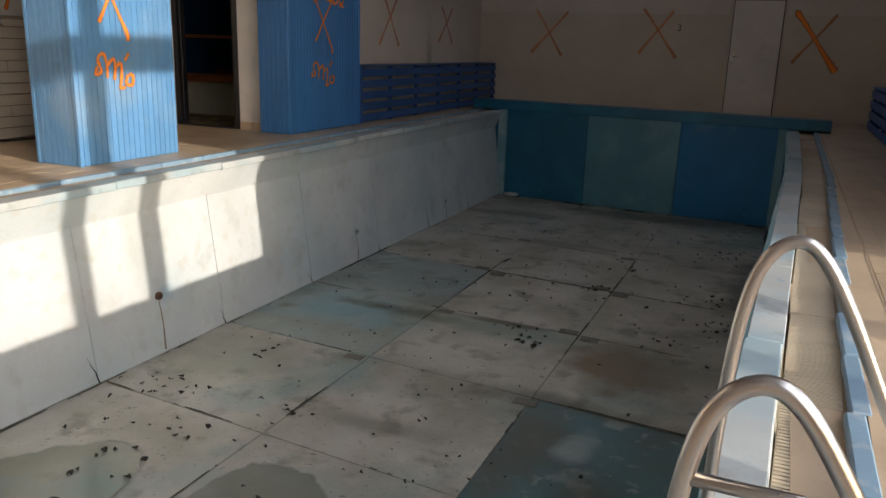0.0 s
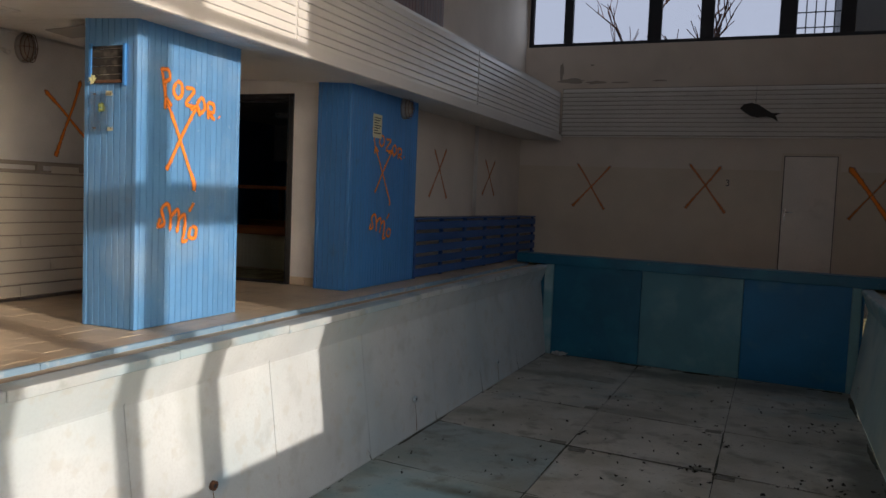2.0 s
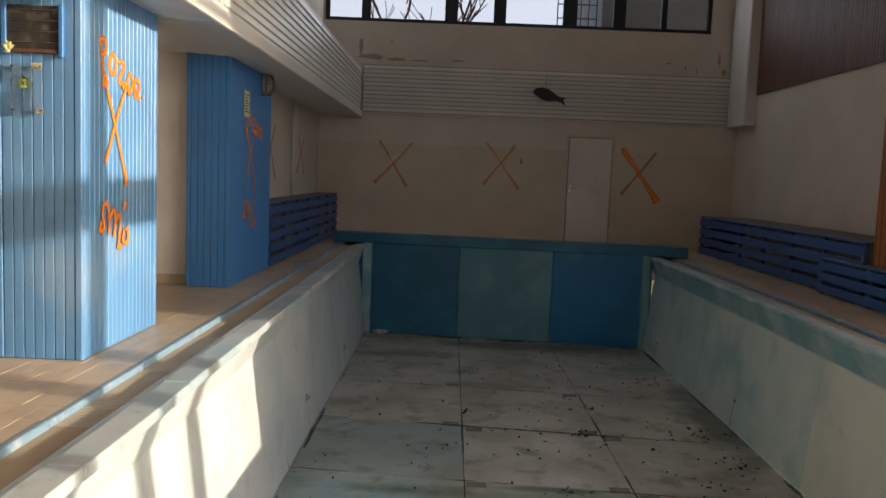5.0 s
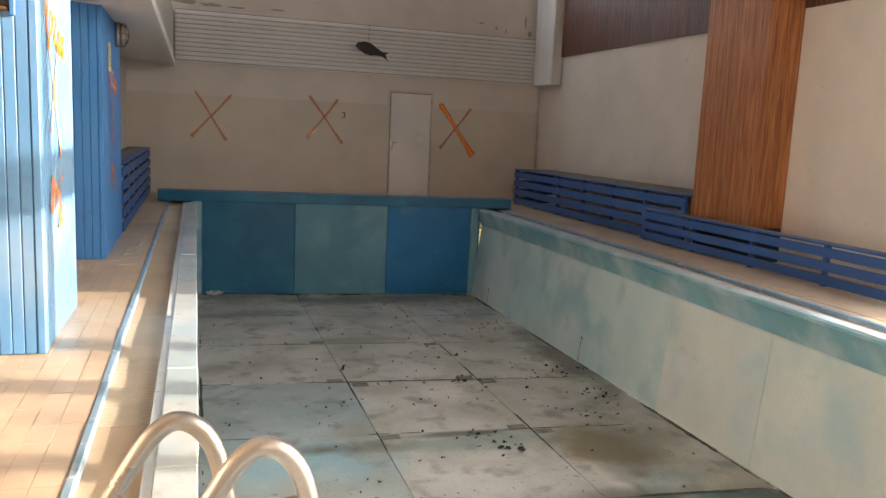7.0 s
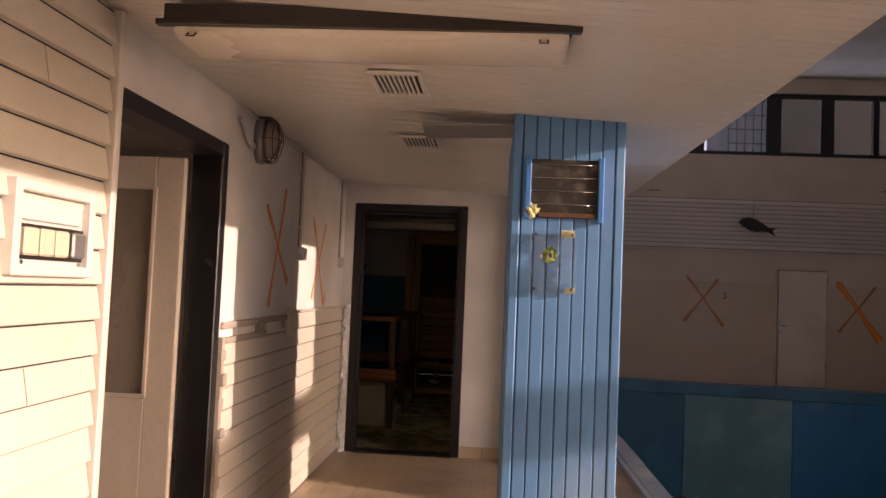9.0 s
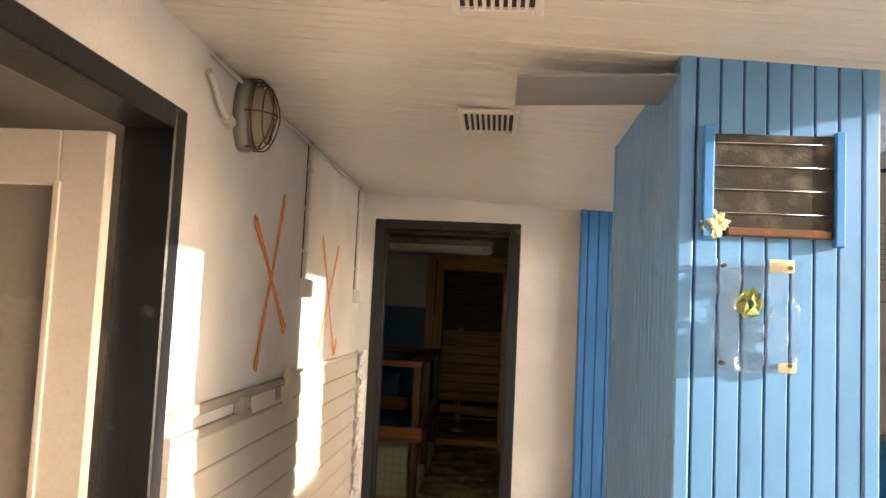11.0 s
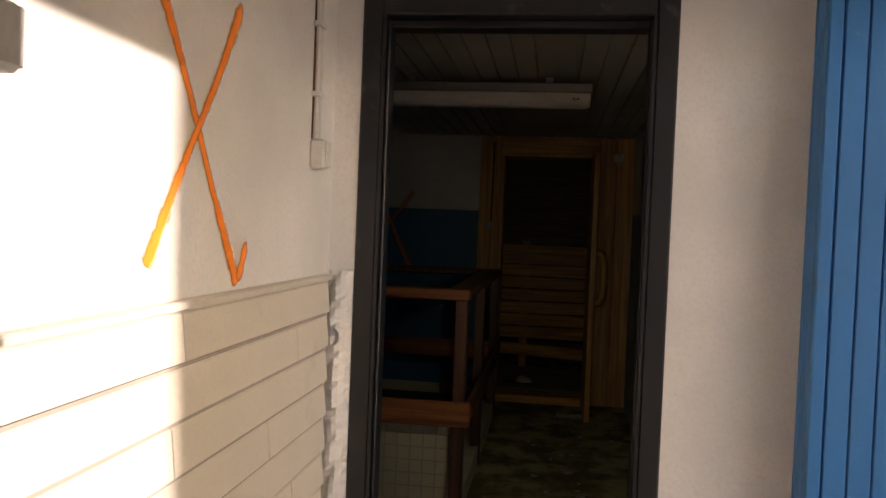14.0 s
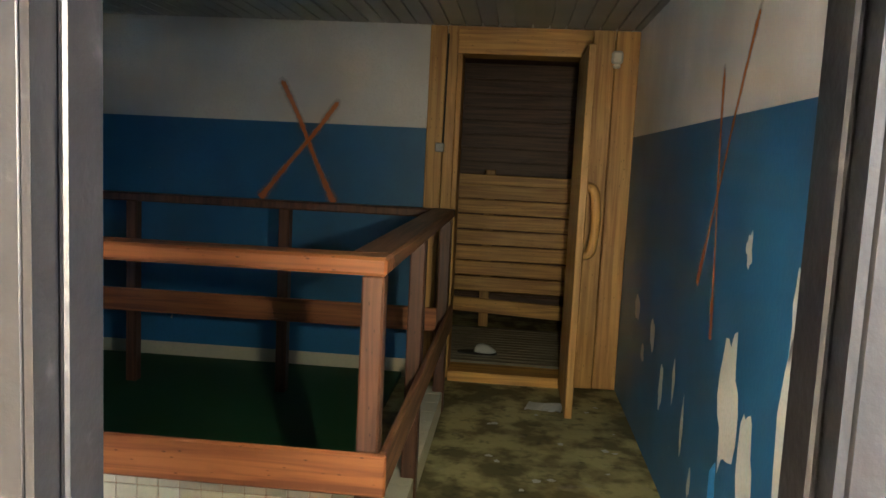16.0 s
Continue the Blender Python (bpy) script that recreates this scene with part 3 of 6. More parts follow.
# copings and ribbed gutters
def along(ob, y, right, width):
    """Sets a gutter piece of the right-hand side along the slanting edge."""
    if right:
        ob.scale = (width, 1, 1)
        ob.location.x += edge_shift(y)
        ob.rotation_euler.z -= 0.0258 if y < 8.5 else 0.0


rib = bmesh.new()
box(rib, 0, 0.235, 0.0, 0.985, -0.03, -0.012)
for k in range(44):
    y = 0.008 + k * 0.0222
    box(rib, 0.004, 0.231, y, y + 0.013, -0.012, -0.004)
RIB = mesh_of("gutter_tile", rib, GRATE)
cop = made((0, 0.15, 0.0, 1.183, -0.05, 0.010), bevel=0.005)
COP = mesh_of("coping_stone", cop, COPING)
for name, x_cop, x_gut, x_edge in (("gutter_left", -3.70, -3.955, -3.99), ("gutter_right", 0.972, 1.112, 1.303)):
    g = thing(name, "ribbed overflow gutter with grey coping beside the empty pool", "gutter", kind="structure")
    part("bed", made(*([(x_gut - 0.02, x_gut + 0.25, 1.3, 14.2, -0.25, -0.035)] if x_gut < 0 else [(1.0, 1.30, 1.3, 5.0, -0.25, -0.035), (1.09, 1.30, 5.0, 14.2, -0.25, -0.035)])), GROUT, g)
    for k in range(12):
        ob = piece("gutter_tile", RIB, g, x_gut + random.uniform(-0.003, 0.003), 1.52 + k, -0.03 + random.uniform(-0.004, 0.004), random.uniform(-0.004, 0.004))
        along(ob, 1.52 + k, x_gut > 0, 0.79)
    for k in range(10):
        ob = piece("coping_stone", COP, g, x_cop + random.uniform(-0.006, 0.004), 1.6 + 1.19 * k, random.uniform(-0.006, 0.004), random.uniform(-0.004, 0.004))
        along(ob, 1.6 + 1.19 * k, x_cop > 0, 0.9)
    e = bmesh.new()
    for k in range(24):
        y0 = 1.35 + k * 0.525
        w = random.uniform(-0.004, 0.004) + (edge_shift(y0 + 0.26) if x_edge > 0 else 0.0)
        box(e, x_edge + w, x_edge + (0.06 if x_edge > 0 else 0.036) + w, y0, y0 + 0.52, -0.06, 0.004 + random.uniform(-0.003, 0.003), bevel=0.006)
    part("edge_strip", e, BLUE_EDGE, g, "flaking blue painted edge strip")
strip = bmesh.new()
sv = [(strip.verts.new((1.358 + edge_shift(y), y, -0.004)), strip.verts.new((1.39, y, -0.004))) for y in (1.3, 5.0, 9.0, 14.2)]
for a, b in zip(sv, sv[1:]):
    strip.faces.new((a[0], a[1], b[1], b[0]))
sb = bmesh.ops.extrude_face_region(strip, geom=strip.faces[:])
for v in sb["geom"]:
    if isinstance(v, bmesh.types.BMVert):
        v.co.z = -0.2
bmesh.ops.recalc_face_normals(strip, faces=strip.faces)
part("edge_screed", strip, TILE, deck, "cut tile strip beside the gutter")
gn = thing("gutter_near", "grey coping along the end of the empty pool", "gutter", kind="structure")
part("coping", made((-3.96, 1.38, 1.30, 1.62, -0.25, 0.0), bevel=0.005), COPING, gn)

# end bulkhead, askew
bulk = thing("pool_wall_far", "raised pool end wall of blue and teal coated panels", "pool wall", kind="structure")


def askew(x0, x1, d0, d1, z0, z1, bevel=0.004):
    bm = box(bmesh.new(), x0, x1, d0, d1, z0, z1, bevel)
    for v in bm.verts:
        v.co.y += 13.62 + SKEW * (v.co.x + 1.39)
    return bm


for x0, x1, m in ((-3.70, -2.045, END_DARK), (-2.04, -0.562, END_PALE), (-0.557, 1.0, END_BLUE)):
    part("end_panel", askew(x0, x1, 0.0, 0.25, BOTTOM, 0.02), m, bulk)
part("top_slab", askew(-4.12, 1.52, -0.045, 0.30, 0.02, 0.175, 0.008), END_DARK, bulk, "teal painted top slab")
for x0, x1 in ((-3.62, -3.47), (0.84, 0.96)):
    bm = askew(x0, x1, -0.05, 0.02, BOTTOM, 0.02, 0.01)
    part("corner_fillet", bm, POOL_RIM, bulk)
structure("bulkhead_back", askew(-4.0, 1.4, 0.25, 0.32, -0.2, 0.02), CONCRETE, "bare concrete back of the pool end wall", "wall")

# lower oil-painted band on the end wall
structure("wall_far_band", made((STEP_X, -0.165, FAR_Y - 0.003, FAR_Y + 0.01, 0, 1.70), (0.725, RIGHT_X, FAR_Y - 0.003, FAR_Y + 0.01, 0, 1.70)), PLASTER_LOW, "slightly darker oil-painted lower band", "wall")

# low ceiling, fascia
ceil = bmesh.new()
y = NEAR_Y
while y < FAR_Y - 0.05:
    if y < DOOR_Y or y >= DOOR_Y:
        x_in = LEFT_X if y < DOOR_Y - 0.05 else STEP_X
        box(ceil, x_in, -3.90, y + 0.0015, min(y + 0.0985, FAR_Y - 0.02), LOW_CEIL, LOW_CEIL + 0.02)
        box(ceil, x_in, -3.90, y + 0.046, y + 0.052, LOW_CEIL - 0.002, LOW_CEIL)
    y += 0.1
box(ceil, LEFT_X - 0.1, -3.90, NEAR_Y, DOOR_Y + 0.1, LOW_CEIL + 0.02, LOW_CEIL + 0.12)
box(ceil, STEP_X, -3.90, DOOR_Y + 0.1, FAR_Y, LOW_CEIL + 0.02, LOW_CEIL + 0.12)
for v in ceil.verts:
    v.co.z -= 0.055 * (v.co.x - LEFT_X) - 0.005
structure("ceiling_low", ceil, STRIP_WHITE, "white plastic strip ceiling over the side walk", "ceiling")


def lap_mesh(length, height, depth=0.016):
    """One lapped siding board along x, its foot standing proud."""
    bm = bmesh.new()
    prof = [(0.0, 0.0), (-depth, 0.004), (-depth, 0.012), (-0.004, height - 0.004), (0.0, height)]
    a = [bm.verts.new((0, d, z)) for d, z in prof]
    b = [bm.verts.new((length, d, z)) for d, z in prof]
    for k in range(len(prof) - 1):
        bm.faces.new((a[k], b[k], b[k + 1], a[k + 1]))
    bm.faces.new(a)
    bm.faces.new(b[::-1])
    bmesh.ops.recalc_face_normals(bm, faces=bm.faces)
    return bm


fascia = thing("soffit_fascia", "long white fascia of lapped horizontal boards", "fascia", kind="structure")
part("core", made((-4.0, -3.93, NEAR_Y, FAR_Y - 0.1, LOW_CEIL + 0.004, 3.08), (STEP_X, -3.93, NEAR_Y, FAR_Y - 0.1, 3.08, 3.12)), STRIP_WHITE, fascia)
LONG = mesh_of("fascia_board", lap_mesh(4.2, 0.074, 0.02), STRIP_WHITE)
for k in range(11):
    for j in range(4):
        ob = piece("fascia_board", LONG, fascia, -3.93, NEAR_Y + 0.02 + j * 4.24, LOW_CEIL - 0.008 + k * 0.0745, math.pi / 2)
fascia.location = (0, 0, -0.096)
part("edge_trim", made((-3.952, -3.888, NEAR_Y, FAR_Y - 0.08, LOW_CEIL - 0.02, LOW_CEIL - 0.002), bevel=0.003), STRIP_WHITE, fascia)
band = thing("end_band", "white band of lapped horizontal boards on the end wall", "cladding", kind="structure")
BANDB = mesh_of("band_board", lap_mesh(6.62, 0.066, 0.024), STRIP_WHITE)
part("core", made((-3.9, 2.74, FAR_Y - 0.05, FAR_Y - 0.004, 2.25, 3.10)), DUST_WOOD, band)
for k in range(11):
    piece("band_board", BANDB, band, -3.89, FAR_Y - 0.05, 2.265 + k * 0.0755)
part("bottom_trim", made((-3.9, 2.74, FAR_Y - 0.085, FAR_Y - 0.004, 2.235, 2.25)), STRIP_WHITE, band)
pier = thing("corner_duct", "white boxed corner duct clad in upright boards", "duct", kind="structure")
part("core", made((2.70, RIGHT_X, 14.60, FAR_Y - 0.1, 2.22, HIGH_CEIL)), STRIP_WHITE, pier)
for k in range(10):
    y0 = 14.60 + k * 0.079
    part("upright_board", made((2.682, 2.70, y0 + 0.003, y0 + 0.076, 2.215, HIGH_CEIL), bevel=0.004), STRIP_WHITE, pier)
part("front_board", made((2.69, RIGHT_X, 14.58, 14.60, 2.215, HIGH_CEIL), bevel=0.004), STRIP_WHITE, pier)

# right wall: dark panel, pine pillar
panel = thing("wood_panel_right", "dark varnished upright slat panelling high on the wall", "wall panel", kind="structure")
SLAT = mesh_of("panel_slat", made((-0.012, 0.012, 0.0, 0.062, 0.0, 2.48), bevel=0.003), PINE_DARK)
part("backing", made((RIGHT_X - 0.016, RIGHT_X - 0.003, 5.6, 14.58, 2.72, HIGH_CEIL)), GROOVE, panel)
k = 0
while 5.62 + k * 0.068 < 14.50:
    y0 = 5.62 + k * 0.068
    if not 8.08 < y0 + 0.03 < 9.24:
        piece("panel_slat", SLAT, panel, RIGHT_X - 0.03, y0, 2.71)
    k += 1
panel_l = thing("wood_panel_left", "dark varnished upright slat panelling above the soffit", "wall panel", kind="structure")
SLAT_L = mesh_of("panel_slat", made((-0.012, 0.012, 0.0, 0.085, 0.0, 1.9), bevel=0.003), PINE_DARK)
k = 0
while 0.2 + k * 0.092 < 11.5:
    piece("panel_slat", SLAT_L, panel_l, STEP_X + 0.045, 0.2 + k * 0.092, 3.27)
    k += 1
pillar = thing("pine_pillar", "tall pillar clad in upright varnished red pine boards", "pillar", kind="structure")
part("core", made((2.16, RIGHT_X, 8.14, 9.18, 0.0, HIGH_CEIL)), GROOVE, pillar)
PB = mesh_of("pillar_board", made((2.135, 2.16, 0.0, 0.112, 0.38, HIGH_CEIL), bevel=0.004), PINE_RED)
for k in range(9):
    piece("pillar_board", PB, pillar, 0, 8.135 + k * 0.117)
PB2 = mesh_of("pillar_board", made((0.0, 0.062, 8.115, 8.14, 0.38, HIGH_CEIL), bevel=0.004), PINE_RED)
for k in range(11):
    piece("pillar_board", PB2, pillar, 2.14 + k * 0.0665)


# blue clad pillars
def blue_pillar(name, label, x0, x1, y0, y1, pitch_x, pitch_y, top, paint):
    p = thing(name, label, "pillar", kind="structure")
    part("core", made((x0 + 0.014, x1 - 0.014, y0 + 0.014, y1 - 0.014, 0.0, top)), DARK_BLUE_GAP, p)
    n = max(1, round((x1 - x0 - 0.08) / pitch_x))
    w = (x1 - x0 - 0.08) / n
    mx = mesh_of("cladding_board", made((0.0, w - 0.0045, 0.0, 0.016, 0.004, top - 0.004), bevel=0.003), paint)
    for i in range(n):
        piece("cladding_board", mx, p, x0 + 0.04 + i * w + 0.003, y0)
        if y1 < 8:
            piece("cladding_board", mx, p, x0 + 0.04 + i * w + 0.003, y1 - 0.016)
    n = max(1, round((y1 - y0 - 0.08) / pitch_y))
    w = (y1 - y0 - 0.08) / n
    my = mesh_of("cladding_board", made((0.0, 0.016, 0.0, w - 0.0045, 0.004, top - 0.004), bevel=0.003), paint)
    for i in range(n):
        piece("cladding_board", my, p, x1 - 0.016, y0 + 0.04 + i * w + 0.003)
        piece("cladding_board", my, p, x0, y0 + 0.04 + i * w + 0.003)
    post = mesh_of("corner_trim", made((0.0, 0.04, 0.0, 0.04, 0.002, top - 0.002), bevel=0.005), paint)
    for x in (x0 - 0.003, x1 - 0.037):
        for y in (y0 - 0.003, y1 - 0.037):
            piece("corner_trim", post, p, x, y)
    return p


blue_pillar("pillar_blue_1", "blue board-clad pillar with orange graffiti and an air vent", -4.80, -4.31, 5.55, 6.67, 0.062, 0.062, 2.215, BLUE_SUNLIT)
blue_pillar("pillar_blue_2", "blue board-clad pillar with orange graffiti and a caged lamp", -4.725, -4.32, 8.52, 10.15, 0.07, 0.0625, 2.215, BLUE)

structure("wall_right_pier", made((2.55, RIGHT_X, 5.43, 8.12, -0.05, HIGH_CEIL)), PLASTER, "thick pale plaster pier beside the window bay", "wall")
panel_p = thing("wood_panel_pier", "dark varnished upright slats high on the pier", "wall panel", kind="structure")
for k in range(38):
    piece("panel_slat", SLAT, panel_p, 2.535, 5.52 + k * 0.068, 2.71)


# ---------------------------------------------------------------- windows
def window(name, label, axis, a, u0, u1, z0, z1, bars, rails, mull=0.1, depth=0.09, pane=True):
    w = thing(name, label, "window", kind="structure")

    def bar(nm, ua, ub, za, zb, d=depth, mat=FRAME_DARK):
        b = (a, a + d, ua, ub, za, zb) if axis == "x" else (ua, ub, a, a + d, za, zb)
        return part(nm, made(b, bevel=0.004), mat, w)

    bar("sill", u0, u1, z0, z0 + 0.07)
    bar("head", u0, u1, z1 - 0.07, z1)
    for u, wd in [(u0 + 0.035, 0.07), (u1 - 0.035, 0.07), *bars]:
        bar("mullion", u - wd / 2, u + wd / 2, z0 + 0.07, z1 - 0.07)
    for z, h in rails:
        bar("transom", u0 + 0.07, u1 - 0.07, z - h / 2, z + h / 2, depth * 0.8)
    if pane:
        edges = [u0 + 0.07, *sorted(b[0] for b in bars), u1 - 0.07]
        for ua, ub in zip(edges, edges[1:]):
            b = (a + 0.04, a + 0.044, ua, ub, z0 + 0.07, z1 - 0.07) if axis == "x" else (ua, ub, a + 0.04, a + 0.044, z0 + 0.07, z1 - 0.07)
            g = part("pane", made(b), GLASS, w)
            g.visible_shadow = False
    return w


window("window_far", "dark-framed high ribbon window, panes clear", "y", FAR_Y + 0.06, -4.62, 2.33, 3.87, 4.95, [(-3.89, 0.16), (-2.35, 0.23), (-1.475, 0.22), (-0.21, 0.25), (0.68, 0.22), (1.48, 0.1)], [])
window("window_side", "tall dark-framed window bay with wide mullions", "x", RIGHT_X + 0.06, -0.6, 5.42, 0.24, 4.95, [(0.55, 0.12), (1.5, 0.18), (2.35, 0.14), (3.20, 0.19), (3.93, 0.20)], [(2.50, 0.30), (3.74, 0.08)], pane=False)
lattice = thing("barred_frame", "tall barred metal frame standing outside", "grille")
for i in range(6):
    x = -0.05 + i * 0.17
    part("bar", made((x - 0.012, x + 0.012, 18.70, 18.724, -1.0, 7.5)), FRAME_DARK, lattice)
for i in range(9):
    z = 4.1 + i * 0.3
    part("cross_bar", made((-0.06, 0.82, 18.69, 18.70, z - 0.012, z + 0.012)), FRAME_DARK, lattice)
wing = thing("neighbour_wing", "dark wall of the neighbouring wing outside", "building", kind="structure")
part("wall", made((0.9, 9.0, 18.6, 24.0, -1.0, 7.5)), FRAME_DARK, wing)
part("roof_edge", made((0.8, 9.1, 18.5, 24.1, 7.5, 7.7), bevel=0.02), FRAME_DARK, wing)
tree = thing("bare_tree", "bare dark tree beyond the high window", "tree", at=(-3.2, 24, -1.0))


def branch(bm, a, d, length, radius, depth):
    b = a + d * length
    m = a.lerp(b, 0.5) + Vector((random.uniform(-1, 1), random.uniform(-1, 1), 0)) * length * 0.06
    tube(bm, [a, m, b], radius, 6)
    if depth:
        for _ in range(3):
            t = random.uniform(0.45, 1.0)
            nd = (d + Vector((random.uniform(-1, 1), random.uniform(-1, 1), random.uniform(-0.2, 0.8))) * 0.75).normalized()
            branch(bm, a.lerp(b, t), nd, length * random.uniform(0.5, 0.75), radius * 0.55, depth - 1)


bm = bmesh.new()
branch(bm, Vector((0, 0, 0)), Vector((0.03, 0, 1)), 4.0, 0.12, 4)
part("trunk", bm, PINE_DARK, tree)
HAZE = bpy.data.materials.new("hazy_sky_glow")
HAZE.use_nodes = True
HAZE.node_tree.nodes["Principled BSDF"].inputs["Base Color"].default_value = (0, 0, 0, 1)
HAZE.node_tree.nodes["Principled BSDF"].inputs["Emission Color"].default_value = (0.86, 0.89, 1.0, 1)
HAZE.node_tree.nodes["Principled BSDF"].inputs["Emission Strength"].default_value = 0.62
structure("backdrop", made((-60, 60, 89.0, 89.5, -1.0, 60)), HAZE, "pale hazy sky beyond the high window", "backdrop")
structure("ground", made((-60, 60, 15.8, 90, -1.2, -1.0)), CONCRETE, "bare ground outside the building", "ground")

# ---------------------------------------------------------------- doors
d = thing("door_far", "closed plain beige-white door with a lever handle", "door", kind="structure")
part("leaf", made((-0.108, 0.668, FAR_Y - 0.035, FAR_Y + 0.02, 0.012, 1.932), bevel=0.004), DOOR_WHITE, d)
part("frame", made((-0.16, -0.122, FAR_Y - 0.012, FAR_Y + 0.05, 0, 1.985), (0.682, 0.72, FAR_Y - 0.012, FAR_Y + 0.05, 0, 1.985), (-0.122, 0.682, FAR_Y - 0.012, FAR_Y + 0.05, 1.945, 1.985)), PLASTER_LOW, d)
part("rebate", made((-0.122, 0.682, FAR_Y + 0.024, FAR_Y + 0.05, 0.0, 1.945)), GROOVE, d)
h = part("handle_plate", made((-0.085, -0.05, FAR_Y - 0.043, FAR_Y - 0.035, 0.88, 1.08), bevel=0.003), CHROME, d)
part("lever", tube(bmesh.new(), [(-0.068, FAR_Y - 0.035, 1.02), (-0.068, FAR_Y - 0.075, 1.02), (0.06, FAR_Y - 0.077, 1.015)], 0.011), CHROME, h)
for z in (0.35, 1.75):
    part("hinge", tube(bmesh.new(), [(0.675, FAR_Y - 0.03, z), (0.675, FAR_Y - 0.03, z + 0.08)], 0.009), CHROME, d)

df = thing("doorway_black", "open doorway with a chipped black painted frame", "door frame", kind="structure")
for b in ((-6.065, -6.0, DOOR_Y - 0.008, DOOR_Y + 0.14, 0.0, 2.10), (-5.17, -5.105, DOOR_Y - 0.008, DOOR_Y + 0.14, 0.0, 2.10), (-6.0, -5.17, DOOR_Y - 0.008, DOOR_Y + 0.14, 2.035, 2.10)):
    part("jamb", made(b, bevel=0.006), BLACK, df)
for b in ((-6.0, -5.988, DOOR_Y + 0.05, DOOR_Y + 0.13, 0.0, 2.035), (-5.182, -5.17, DOOR_Y + 0.05, DOOR_Y + 0.13, 0.0, 2.035), (-5.988, -5.182, DOOR_Y + 0.05, DOOR_Y + 0.13, 2.01, 2.035)):
    part("stop", made(b, bevel=0.004), BLACK, df)
for b in ((-6.0, -5.99, DOOR_Y - 0.01, DOOR_Y + 0.0, 0.0, 2.035), (-5.18, -5.17, DOOR_Y - 0.01, DOOR_Y, 0.0, 2.035)):
    part("bead", made(b), BLACK, df)
part("threshold", made((-6.0, -5.17, DOOR_Y - 0.02, DOOR_Y + 0.13, -0.01, 0.012), bevel=0.004), BLACK, df)

d1 = thing("doorway_side", "doorway with a dark brown-black steel frame", "door frame", kind="structure")
for b in ((LEFT_X - 0.135, LEFT_X + 0.012, 5.585, 5.66, 0.0, 2.04), (LEFT_X - 0.135, LEFT_X + 0.004, 4.537, 4.56, 0.0, 2.04), (LEFT_X - 0.135, LEFT_X + 0.012, 4.56, 5.585, 1.975, 2.04)):
    part("jamb", made(b, bevel=0.005), BLACK, d1)
leaf = thing("door_side", "half-glazed beige door standing open inwards", "door", kind="structure")
LX0, LX1, LY = -7.05, LEFT_X - 0.145, 5.53
for b in ((LX0, LX0 + 0.13, LY, LY + 0.04, 0.01, 1.95), (LX1 - 0.13, LX1, LY, LY + 0.04, 0.01, 1.95), (LX0 + 0.13, LX1 - 0.13, LY, LY + 0.04, 1.80, 1.95), (LX0 + 0.13, LX1 - 0.13, LY, LY + 0.04, 0.01, 0.86)):
    part("rail", made(b, bevel=0.004), DOOR_WHITE, leaf)
part("pane", made((LX0 + 0.13, LX1 - 0.13, LY + 0.015, LY + 0.022, 0.86, 1.80)), FROST, leaf, "grey frosted pane")
for b in ((LX0 + 0.12, LX1 - 0.12, LY - 0.008, LY, 0.85, 0.87), (LX1 - 0.14, LX1 - 0.12, LY - 0.008, LY, 0.87, 1.81)):
    part("glazing_bead", made(b, bevel=0.003), DOOR_WHITE, leaf)
side_room = [(-8.2, -8.1, 3.0, 8.0, 0, 2.5), (-8.1, LEFT_X - 0.12, 2.9, 3.0, 0, 2.5), (-8.1, LEFT_X - 0.12, 8.0, 8.1, 0, 2.5)]
structure("wall_side_room", made(*side_room), PLASTER_WHITE, "plain white walls of the small side room", "wall")
structure("ceiling_side_room", made((-8.2, LEFT_X - 0.12, 2.9, 8.1, 2.4, 2.5)), PLASTER_WHITE, "plain ceiling of the small side room", "ceiling")
structure("floor_side_room", made((-8.2, LEFT_X, 2.9, 8.1, -0.2, -0.004)), TILE, "tiled floor of the small side room", "floor")

# ---------------------------------------------------------------- siding in the corridor
def siding(name, label, y0, y1, z_top, joints, skip=(), depth=0.02, gap=0.005):
    s = thing(name, label, "wall cladding", kind="structure")
    H = 0.111
    rows = int(round(z_top / H))
    meshes = {}
    for r in range(rows):
        z = 0.03 + r * (z_top - 0.03) / rows
        h = (z_top - 0.03) / rows
        cuts = [y0, *sorted(j for j in joints[r % len(joints)] if y0 < j < y1), y1]
        for a, b in zip(cuts, cuts[1:]):
            if any(k0 <= r and a >= ka - 0.01 and b <= kb + 0.01 for k0, ka, kb in skip):
                continue
            key = (round(b - a, 3), round(h, 4))
            if key not in meshes:
                meshes[key] = mesh_of("siding_board", lap_mesh(b - a - 0.005, h - gap, depth), SIDING)
            piece("siding_board", meshes[key], s, LEFT_X + 0.012, a + 0.002, z, math.pi / 2)
    return s


near_siding = siding("siding_near", "cream lapped board siding, full height", NEAR_Y, 4.50, 2.26, [(3.55, 1.9, 0.4), (2.75, 4.13, 1.1), (3.2, 1.4), (3.9, 2.3, 0.0)])
part("core", made((LEFT_X, LEFT_X + 0.012, NEAR_Y, 4.50, 0, 2.26)), GROOVE, near_siding)
part("corner_strip", made((LEFT_X, LEFT_X + 0.045, 4.50, 4.535, 0.0, 2.265), bevel=0.004), WHITE, near_siding)
wains = siding("wainscot", "cream lapped board wainscot with broken top boards", 5.70, DOOR_Y - 0.05, 1.21, [(7.6, 6.1), (6.87, 8.3), (7.63, 6.4), (6.87, 8.1)], [(10, 5.7, 6.87)], 0.012, 0.010)
# core tone shows through the board gaps as softened shadow lines under the laps
part("core", made((LEFT_X, LEFT_X + 0.012, 5.70, DOOR_Y - 0.05, 0, 1.1)), DUST_WOOD, wains)
